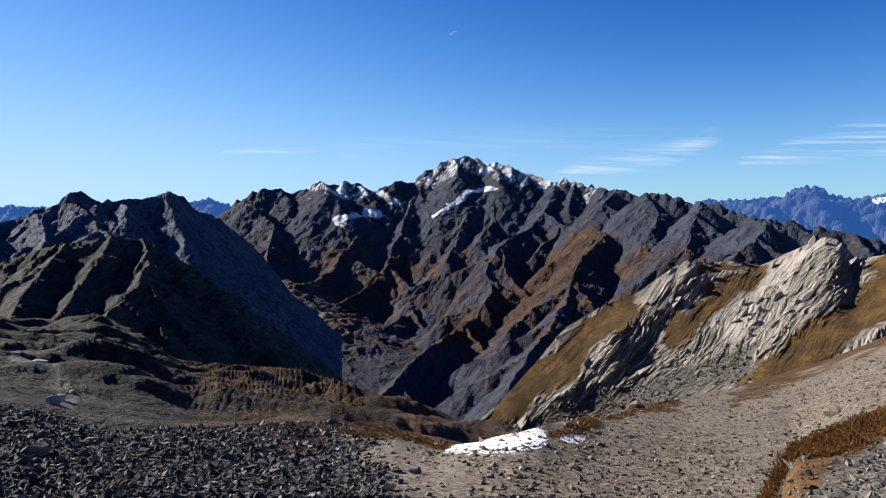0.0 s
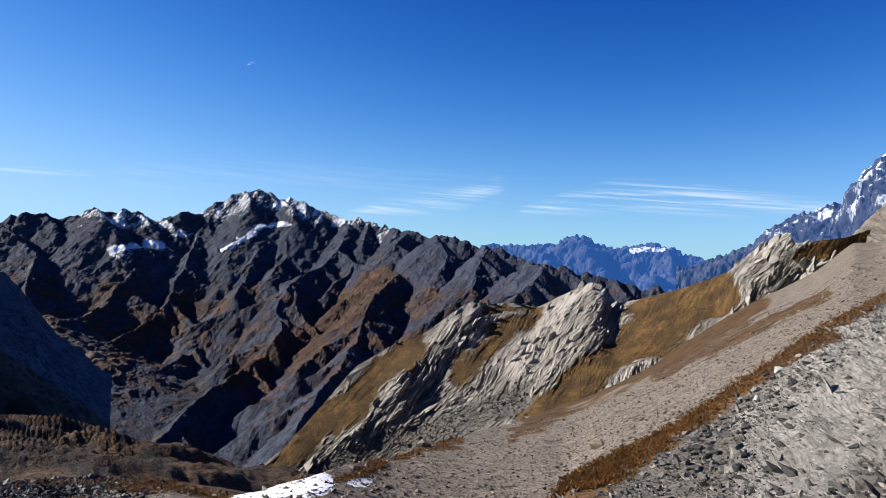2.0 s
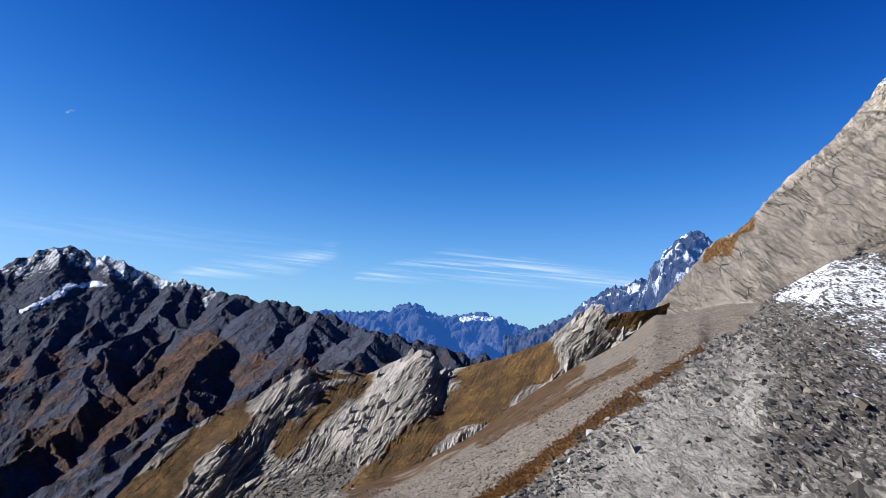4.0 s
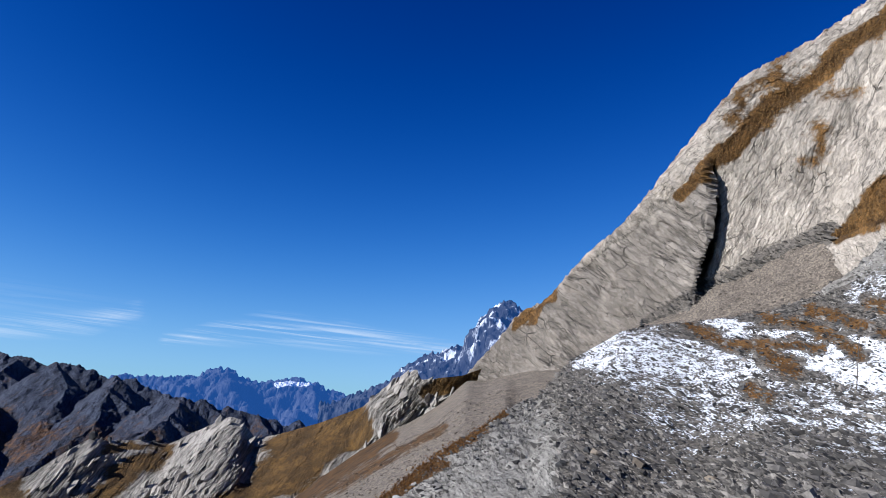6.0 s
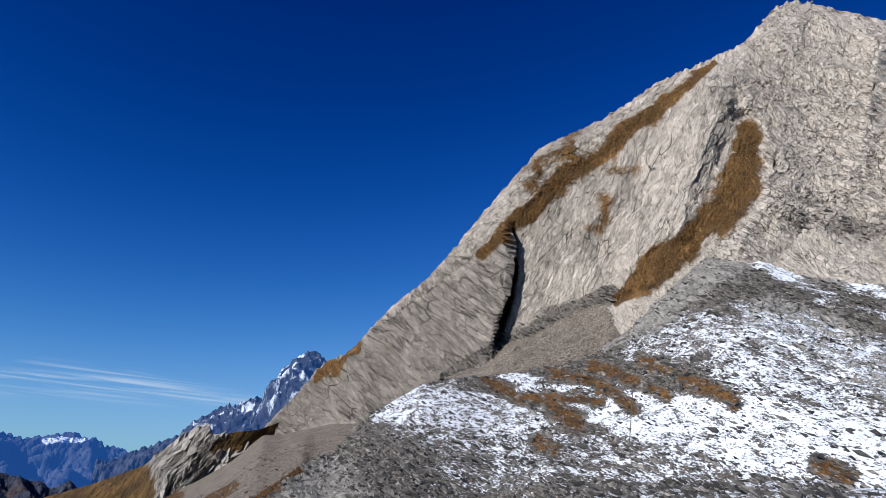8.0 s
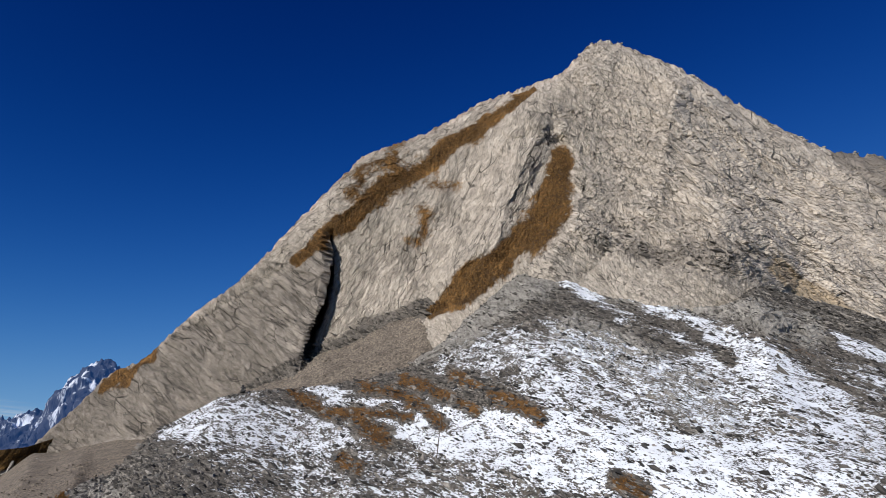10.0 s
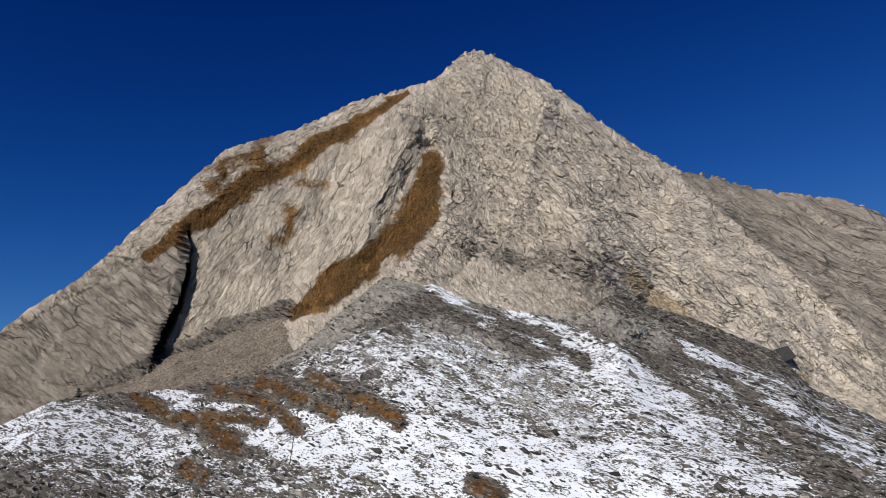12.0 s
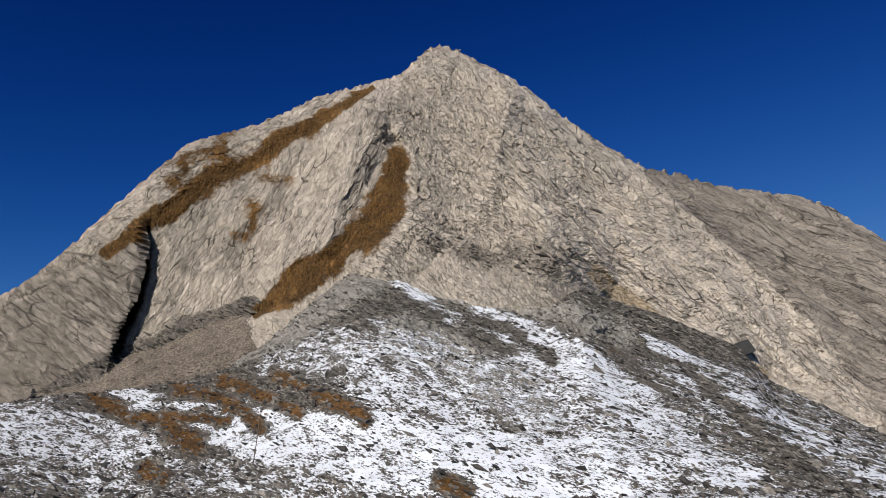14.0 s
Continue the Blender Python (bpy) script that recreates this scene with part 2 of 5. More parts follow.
PEAK_RIB_G = [(94.6, 22.6), (98.8, 18.2), (103.8, 12.0)]
PEAK_RIB_H = [(102.5, 21.0), (107.4, 16.0), (112.6, 9.0)]
PEAK_RIGHT = [(99.5, 12.0), (95.2, 15.9), (91.1, 19.1), (90.5, 22.1), (91.6, 26.3), (91.8, 30.4)]
PEAK_FAR = [(114.8, 3.9), (112.3, 9.3), (109.4, 13.5), (106.3, 17.2), (102.6, 21.7)]
PEAK_BASE = [(85.8, 17.7), (90.1, 16.3), (95.7, 16.0)]
PEAK_GULLY = [(76.8, 22.4), (75.2, 18.5), (72.7, 15.9)]
SNOW_STREAK = [(80.5, 16.1), (84.0, 14.2), (88.6, 12.2), (93.0, 10.1), (96.3, 8.0), (99.6, 5.1), (104.2, 1.8)]
SNOW_LOW = [(63.5, 6.3), (68.8, 4.6), (74.0, 4.2), (80.0, 3.2), (88.0, 1.6), (97.0, 0.4)]
SNOW_LEFT = [(54.6, 4.0), (60.1, 4.1), (64.8, 3.4)]
SNOW_MID = [(74.0, 9.2), (81.4, 10.1), (89.6, 6.7), (101.0, 2.5)]
SNOW_RIGHT = [(100.6, 10.1), (103.1, 8.0), (105.7, 5.4), (108.9, 2.8), (112.5, 0.4)]
DARK_STREAK = [(86.1, 13.3), (88.6, 11.8), (90.8, 11.0), (93.6, 8.9)]
DARK_RIGHT = [(103.0, 7.6), (105.0, 5.3), (106.8, 3.0), (108.4, 1.8)]
TURF_RIGHT = [(96.3, 10.8), (98.8, 8.7), (101.0, 6.2), (103.3, 3.5), (107.4, 1.3), (110.1, 0.0)]
TUFT_A = [(62.2, 6.5), (64.5, 5.4), (66.0, 4.9)]
TUFT_B = [(67.0, 5.1), (67.9, 4.2), (69.2, 3.3)]
TUFT_C = [(68.1, 5.1), (69.3, 5.3), (70.8, 4.9)]
TUFT_D = [(67.0, 7.1), (69.3, 6.8), (71.8, 5.7), (73.3, 4.6)]
TUFT_E = [(76.9, 6.6), (78.8, 6.1), (80.3, 5.1)]
TUFT_F = [(85.2, 0.9), (86.7, 0.2)]
TUFT_G = [(70.2, 7.6), (72.0, 7.2), (73.7, 6.4)]
TUFT_H = [(73.9, 8.0), (76.0, 7.2)]
TUFT_I = [(74.6, 5.9), (75.7, 5.5)]
TUFT_J = [(66.2, 2.1), (67.4, 1.6)]
SLOPE_TOP = [(71.5, 9.6), (73.2, 10.6), (76.4, 12.7), (78.8, 14.8), (82.3, 16.3), (84.8, 15.9), (87.8, 14.7), (93.0, 13.4)]
SPUR_TURF = [(24.2, -19.6), (27.8, -15.9), (33.7, -11.9), (39.7, -7.2), (45.0, -3.0), (48.5, -0.7)]
SPUR_ROCK = [(39.9, -11.4), (41.4, -14.6), (45.0, -6.8), (48.5, -9.1), (50.4, -2.6)]
GROUND_SNOW = [(0.5, -18.5), (3.0, -18.0), (5.2, -17.6), (7.7, -17.2)]
GROUND_SNOW_B = [(9.9, -17.2), (11.0, -17.1)]
GROUND_TURF = [(-13.9, -16.1), (-10.9, -16.0), (-6.5, -16.6), (-2.9, -17.2), (0.3, -18.3)]
GROUND_TURF_B = [(-12.2, -18.2), (-10.0, -18.1)]
GROUND_WEDGE = [(22.2, -13.8), (27.3, -10.2), (33.6, -7.0), (37.6, -4.3), (39.9, -2.7)]
GROUND_LINE = [(8.8, -17.1), (12.3, -15.8), (18.1, -14.2)]
GROUND_STREAK = [(32.8, -8.6), (39.6, -4.4), (43.7, -1.8)]
GRAVEL_PATH = [(-3.8, -18.6), (-2.9, -20.2), (0.7, -21.9)]
RIDGE_TURF = [(0.7, -18.6), (4.3, -16.3), (7.4, -13.6), (10.9, -10.4), (14.3, -7.4)]
RIDGE_TURF_B = [(17.6, -9.2), (20.0, -7.2), (22.7, -5.2)]
RIDGE_TURF_C = [(23.5, -12.8), (27.7, -9.0), (31.5, -6.2), (35.2, -3.8), (37.6, -2.6)]
RIDGE_TURF_D = [(31.8, -4.0), (34.7, -2.6), (37.1, -1.6)]
RIDGE_TURF_E = [(42.5, 1.1), (46.5, 2.3)]
RIDGE_TURF_F = [(19.2, -4.3), (21.9, -4.1), (23.8, -4.3)]
RIDGE_SCREE = [(6.6, -17.0), (11.8, -15.1), (18.1, -13.3), (22.8, -11.1)]
RIDGE_PALE = [(26.0, -3.1), (24.6, -5.9), (22.4, -8.9)]
RIDGE_RIB_A = [(28.3, -2.0), (27.1, -5.8), (24.3, -10.0)]
RIDGE_RIB_B = [(18.6, -3.6), (16.0, -6.7), (13.1, -10.6)]
RIDGE_RIB_C = [(13.5, -9.8), (12.2, -12.0), (10.1, -13.8)]
RIDGE_RIB_D = [(41.0, 2.1), (40.1, -0.6), (38.7, -2.4)]
MASSIF_TURF_A = [(-2.9, -4.3), (-6.4, -7.4), (-10.8, -9.9)]
MASSIF_TURF_B = [(11.7, -2.5), (7.8, -5.6), (3.8, -8.3), (0.3, -10.0)]
MASSIF_FAN = [(-13.3, -5.5), (-11.7, -7.3), (-9.9, -8.2)]
MASSIF_SNOW_A = [(-9.9, 1.3), (-8.1, 1.0), (-6.4, 1.3), (-2.8, 1.7)]
MASSIF_SNOW_B = [(-1.1, 2.4), (1.9, 3.7), (5.1, 3.0), (9.1, 2.1), (11.7, 1.2)]
MASSIF_SNOW_C = [(-7.3, -1.2), (-5.3, -0.5)]
MASSIF_SNOW_D = [(-0.8, -0.5), (2.5, 1.3), (3.8, 1.6)]
CLOUD_A = [(22.4, 3.5), (25.5, 4.1), (29.4, 4.8), (35.4, 4.7), (44.0, 4.2)]
CLOUD_B = [(8.8, 2.6), (11.8, 3.5), (16.6, 4.1), (20.1, 5.4)]
CLOUD_C = [(30.3, 5.3), (35.3, 5.4), (39.4, 4.7)]
CLOUD_D = [(-16.7, 4.4), (-13.6, 4.6), (-9.8, 4.6)]
CLOUD_E = [(-7.2, 4.9), (0.7, 5.4), (11.6, 5.6), (19.8, 5.1)]
TRAIL = [(0.6, 13.5), (1.0, 13.7)]
BOULDER_SPOTS = [(-29.7, -16.5), (18.1, -19.2), (28.5, -14.0), (-2.2, -20.1), (-9.8, -19.6), (30.4, -17.5), (28.5, -19.0), (-20.9, -18.3), (-10.7, -17.9), (-3.8, -20.0), (15.2, -14.8), (-11.8, -18.8), (28.5, -13.8), (40.9, -7.4), (39.5, -9.5), (58.8, -3.9), (64.0, -4.7), (55.8, -3.2)]
TOR_SPOTS = [(18.7, -3.6), (19.8, -3.7), (20.4, -3.9), (21.8, -3.6), (22.7, -3.9), (17.4, -4.4), (12.8, -7.2)]
POLE_SPOT = [(72.9, 2.2), (73.2, 6.4)]
POST_SPOT = [(58.8, 6.3), (58.6, 6.8)]
DARK_OUTCROP = [(107.4, 8.7), (109.0, 7.4)]
TERRACE_PALE = [(-31.1, -9.8), (-29.6, -10.6), (-28.4, -11.6)]
TERRACE_PALE_B = [(-27.9, -12.4), (-27.5, -13.3)]
SLOPE_RIB = [(83.0, 10.8), (87.1, 9.1), (90.2, 6.6), (91.7, 5.4)]
SLOPE_RIB_B = [(94.2, 12.3), (98.9, 10.4)]
HILL_TURF = [(-13.8, -11.5), (-10.9, -13.9), (-7.4, -15.9)]
RANGE_SNOW = [(30.7, 0.7), (33.2, 0.9)]
PALE_ROCKS = [(-30.1, -10.2), (-29.1, -11.1), (-27.6, -12.8)]


# ---------------------------------------------------------------- noise and land tools
def smooth(a, b, x):
    x = np.clip((x - a) / (b - a), 0, 1)
    return x * x * (3 - 2 * x)


def hashed(i, j, k, seed):
    h = i * np.uint32(374761393) + j * np.uint32(668265263) + k * np.uint32(2147483647) + np.uint32(seed * 974634777 & 0xFFFFFFFF)
    h = (h ^ (h >> np.uint32(13))) * np.uint32(1274126177)
    h = (h ^ (h >> np.uint32(16))) * np.uint32(2246822519)
    return h ^ (h >> np.uint32(15))


def whole(x):
    return np.floor(x).astype(np.int32)


def grain(x, y, z, seed=0):
    """Gradient noise, about -1 to 1."""
    x, y, z = (np.asarray(v, np.float32) for v in (x, y, z))
    xi, yi, zi = whole(x), whole(y), whole(z)
    xf, yf, zf = (np.asarray(p - q, np.float32) for p, q in ((x, xi), (y, yi), (z, zi)))
    xi, yi, zi = (v.astype(np.uint32) for v in (xi, yi, zi))
    u, v, w = (g * g * g * (g * (g * 6 - 15) + 10) for g in (xf, yf, zf))
    one, out = np.float32(1), np.float32(0)
    for a in (0, 1):
        for b in (0, 1):
            for c in (0, 1):
                h = hashed(xi + np.uint32(a), yi + np.uint32(b), zi + np.uint32(c), seed)
                g = (h & np.uint32(1023)).astype(np.float32) * (xf - a) + ((h >> np.uint32(10)) & np.uint32(1023)).astype(np.float32) * (yf - b) + ((h >> np.uint32(20)) & np.uint32(1023)).astype(np.float32) * (zf - c)
                g = g * np.float32(1 / 511.5) - (xf - a) - (yf - b) - (zf - c)
                out = out + g * (u if a else one - u) * (v if b else one - v) * (w if c else one - w)
    return out * np.float32(1.4)


def fbm(P, size, octaves=4, seed=0, ridged=False, stretch=(1, 1, 1), turn=None):
    """Layered noise at the points P (.., 3); size in metres of the largest lumps, stretched along axes turned by that many degrees."""
    if turn:
        P = P @ np.array(Euler([radians(a) for a in turn]).to_matrix())
    x, y, z = (P[..., i] / (size * stretch[i]) for i in range(3))
    out, amp, total = 0, 1.0, 0.0
    for o in range(octaves):
        n = grain(x, y, z, seed + o * 17)
        out = out + amp * ((1 - 2 * np.abs(n)) if ridged else n)
        total += amp
        x, y, z, amp = x * 2.03 + 5.2, y * 2.03 + 1.3, z * 2.03 + 8.7, amp * 0.5
    return out / total


def slid(line, out=0.0, up=0.0, reach=None, keep=1.0):
    """The line pushed outwards from the pass and raised; with reach: laid at that distance, its heights times keep."""
    a = np.array(line, float)
    r = np.hypot(a[:, 0], a[:, 1])
    k = (r + out if reach is None else np.full_like(r, reach)) / r
    return np.stack([a[:, 0] * k, a[:, 1] * k, a[:, 2] * keep + up], 1)


def softened(v, cells):
    if cells < 0.5:
        return v
    k = np.exp(-0.5 * (np.arange(-int(3 * cells) - 1, int(3 * cells) + 2) / cells) ** 2)
    n = len(k) // 2
    return np.convolve(np.pad(v, n, mode="edge"), k / k.sum(), mode="valid")


def fan(rows, counts, bearings, columns, soft=1.2, crisp=0.12):
    """A sheet of points laid through rows of plan lines between two bearings (degrees). soft, crisp: degrees over which distances
    and heights are eased along a line. Returns (rows, columns, 3)."""
    az = np.radians(np.linspace(*bearings, columns))
    cell = columns / (bearings[1] - bearings[0])
    rz = []
    for line in rows:
        a = np.array(line, float)
        b = np.unwrap(np.arctan2(a[:, 0], a[:, 1]))
        o = np.argsort(b)
        d = np.hypot(a[:, 0], a[:, 1])
        r = softened(np.interp(az, b[o], d[o]), soft * cell)
        rz.append((r, r * softened(np.interp(az, b[o], ((a[:, 2] - 1.7) / d)[o]), crisp * cell) + 1.7))
    out = []
    for i, n in enumerate(counts):
        for s in np.arange(n) / n:
            out.append([rz[i][k] * (1 - s) + rz[i + 1][k] * s for k in (0, 1)])
    out.append(rz[-1])
    r, z = np.array([o[0] for o in out]), np.array([o[1] for o in out])
    return np.stack([r * np.sin(az), r * np.cos(az), z], -1)


def calm(P, row, spread, least=0.12):
    """Weight that keeps the sheet quiet near one of its rows, so that a crest holds its line."""
    d = np.abs(np.arange(P.shape[0]) - row)[:, None] / spread
    return least + (1 - least) * (1 - np.exp(-d * d)) + 0 * P[..., 0]


def pulled(P, amount):
    """Moves points towards the pass by that many metres."""
    d = P - np.array([0, 0, 1.7])
    return P - d / np.linalg.norm(d, axis=-1, keepdims=True) * amount[..., None]


def normals(P):
    n = np.cross(np.gradient(P, axis=1), np.gradient(P, axis=0))
    n /= np.linalg.norm(n, axis=-1, keepdims=True) + 1e-9
    flip = np.sign((n * np.stack([P[..., 0], P[..., 1], P[..., 2] - 60], -1)).sum(-1, keepdims=True))
    return -n * np.where(flip == 0, 1, flip)


def bearing_height(P):
    return np.degrees(np.arctan2(P[..., 0], P[..., 1])), np.degrees(np.arctan2(P[..., 2] - 1.7, np.hypot(P[..., 0], P[..., 1])))


def ragged(P, size, much, seed=7):
    """Uneven shifts, in degrees, for the edges of zones."""
    return np.stack([fbm(P, size, 5, seed), fbm(P, size, 5, seed + 50)]) * much


def band(P, path, wide, shifts=None):
    """1 on a path given as bearing, height in degrees as seen from the pass, falling to 0 at that many degrees (one width, or one for each point)."""
    az, el = bearing_height(P)
    if shifts is not None:
        az, el = az + shifts[0], el + shifts[1]
    best = np.zeros(az.shape)
    w = np.broadcast_to(np.array(wide, float), (len(path),))
    for (a, b), (c, d), wa, wb in zip(path[:-1], path[1:], w[:-1], w[1:]):
        s = np.clip(((az - a) * (c - a) + (el - b) * (d - b)) / ((c - a) ** 2 + (d - b) ** 2 + 1e-9), 0, 1)
        dist = np.hypot(az - a - s * (c - a), el - b - s * (d - b))
        best = np.maximum(best, 1 - dist / (wa + s * (wb - wa)))
    return np.clip(best, 0, 1)


def worley(a, b, seed):
    """Cells of one unit in a plane: each point's cell gives a random tone, 0 to 1, and the gap to the next cell."""
    ia, ib = np.floor(a).astype(np.int64), np.floor(b).astype(np.int64)
    f1, f2, tone = np.full(a.shape, 9.0), np.full(a.shape, 9.0), np.zeros(a.shape)
    for i in (-1, 0, 1):
        for j in (-1, 0, 1):
            h = hashed((ia + i).astype(np.uint32), (ib + j).astype(np.uint32), np.uint32(0), seed).astype(np.int64)
            d = np.hypot(ia + i + (h & 1023) / 1023 - a, ib + j + ((h >> 10) & 1023) / 1023 - b)
            f2 = np.where(d < f1, f1, np.minimum(f2, d))
            tone = np.where(d < f1, (h >> 20) / 4095, tone)
            f1 = np.minimum(f1, d)
    return tone, f2 - f1


def beds(AZ, EL, dip, long, wide, seed, bend=0.35):
    """Bedded rock in a face, in degrees as seen from the pass: beds that sink to the right by dip, blocks of that length and width.
    Returns how far each block stands out (-1 to 1) and the places along and across the beds, in blocks."""
    c, d = math.cos(radians(dip)), math.sin(radians(dip))
    q = np.stack([AZ, EL, 0 * AZ], -1)
    x, y = AZ + bend * fbm(q, 3.0, 3, seed), EL + bend * fbm(q, 3.0, 3, seed + 9)
    along, across = (x * c - y * d) / long, (x * d + y * c) / wide
    one, gap = worley(along, across, seed)
    two, small = worley(along * 2.6 + 7, across * 2.3 + 3, seed + 1)
    return (one - 0.5) * 1.2 + (two - 0.5) * 0.8 - 0.5 * (1 - smooth(0.05, 0.2, gap)), along, across


def sheet_mesh(name, P, material, masks=None, soft=True):
    nv, nu = P.shape[:2]
    i = np.arange(nv * nu).reshape(nv, nu)
    quads = np.stack([i[:-1, :-1], i[:-1, 1:], i[1:, 1:], i[1:, :-1]], -1).reshape(-1, 4)
    me = bpy.data.meshes.new(name)
    me.vertices.add(nv * nu)
    me.vertices.foreach_set("co", P.reshape(-1).astype(np.float32))
    me.loops.add(quads.size)
    me.loops.foreach_set("vertex_index", quads.reshape(-1).astype(np.int32))
    me.polygons.add(len(quads))
    me.polygons.foreach_set("loop_start", np.arange(0, quads.size, 4, dtype=np.int32))
    me.polygons.foreach_set("use_smooth", np.full(len(quads), soft))
    me.update(calc_edges=True)
    for key, value in (masks or {}).items():
        me.attributes.new(key, "FLOAT", "POINT").data.foreach_set("value", (value if key.startswith("bed") else np.clip(value, 0, 1)).reshape(-1).astype(np.float32))
    me.materials.append(material)
    return new(name, me)


# ---------------------------------------------------------------- materials
class Nodes:
    """Short hand for building node materials."""

    def __init__(self, name):
        self.mat = bpy.data.materials.new(name)
        self.mat.use_nodes = True
        self.t = self.mat.node_tree
        self.bsdf = self.t.nodes["Principled BSDF"]
        self.co = self.t.nodes.new("ShaderNodeTexCoord").outputs["Object"]

    def node(self, kind, inputs=None, **props):
        n = self.t.nodes.new(kind)
        for k, v in props.items():
            setattr(n, k, v)
        for k, v in (inputs or {}).items():
            s = n.inputs[k]
            if isinstance(v, bpy.types.NodeSocket):
                self.t.links.new(v, s)
            else:
                s.default_value = v
        return n

    def math(self, op, a, b=0.0, c=0.0):
        return self.node("ShaderNodeMath", {0: a, 1: b, 2: c}, operation=op).outputs[0]

    def noise(self, size, detail=4.0, rough=0.55, turn=(0, 0, 0), stretch=(1, 1, 1), warp=0.0):
        m = self.node("ShaderNodeMapping", {"Vector": self.co, "Rotation": [radians(a) for a in turn], "Scale": [size * s for s in stretch]}, vector_type="TEXTURE")
        return self.node("ShaderNodeTexNoise", {"Vector": m.outputs[0], "Scale": 1.0, "Detail": detail, "Roughness": rough, "Distortion": warp}).outputs[0]

    def cells(self, size, feature="F1", out="Distance", turn=(0, 0, 0), stretch=(1, 1, 1)):
        m = self.node("ShaderNodeMapping", {"Vector": self.co, "Rotation": [radians(a) for a in turn], "Scale": [size * s for s in stretch]}, vector_type="TEXTURE")
        return self.node("ShaderNodeTexVoronoi", {"Vector": m.outputs[0], "Scale": 1.0}, feature=feature).outputs[out]

    def ramp(self, x, a, b):
        return self.node("ShaderNodeMapRange", {"Value": x, "From Min": a, "From Max": b}, interpolation_type="SMOOTHSTEP").outputs[0]

    def mix(self, fac, a, b, mode="MIX"):
        n = self.node("ShaderNodeMix", data_type="RGBA", blend_type=mode)
        for k, v in ((0, fac), (6, a), (7, b)):
            if isinstance(v, bpy.types.NodeSocket):
                self.t.links.new(v, n.inputs[k])
            else:
                n.inputs[k].default_value = (*v, 1) if isinstance(v, tuple) else v
        return n.outputs[2]

    def attr(self, name):
        return self.node("ShaderNodeAttribute", attribute_name=name).outputs["Fac"]

    def zone(self, name, noise, spread=0.5, soft=0.12):
        """A zone given by a vertex weight, with a ragged edge."""
        v = self.math("ADD", self.attr(name), self.math("MULTIPLY", self.math("SUBTRACT", noise, 0.5), spread))
        return self.ramp(v, 0.5 - soft, 0.5 + soft)

    def done(self, color, rough, height=None, bump=1.0, depth=0.1):
        for k, v in (("Base Color", color), ("Roughness", rough)):
            if isinstance(v, bpy.types.NodeSocket):
                self.t.links.new(v, self.bsdf.inputs[k])
            else:
                self.bsdf.inputs[k].default_value = (*v, 1) if isinstance(v, tuple) else v
        self.bsdf.inputs["Specular IOR Level"].default_value = 0.25
        if height is not None:
            b = self.node("ShaderNodeBump", {"Height": height, "Strength": bump, "Distance": depth})
            self.t.links.new(b.outputs[0], self.bsdf.inputs["Normal"])
        return self.mat


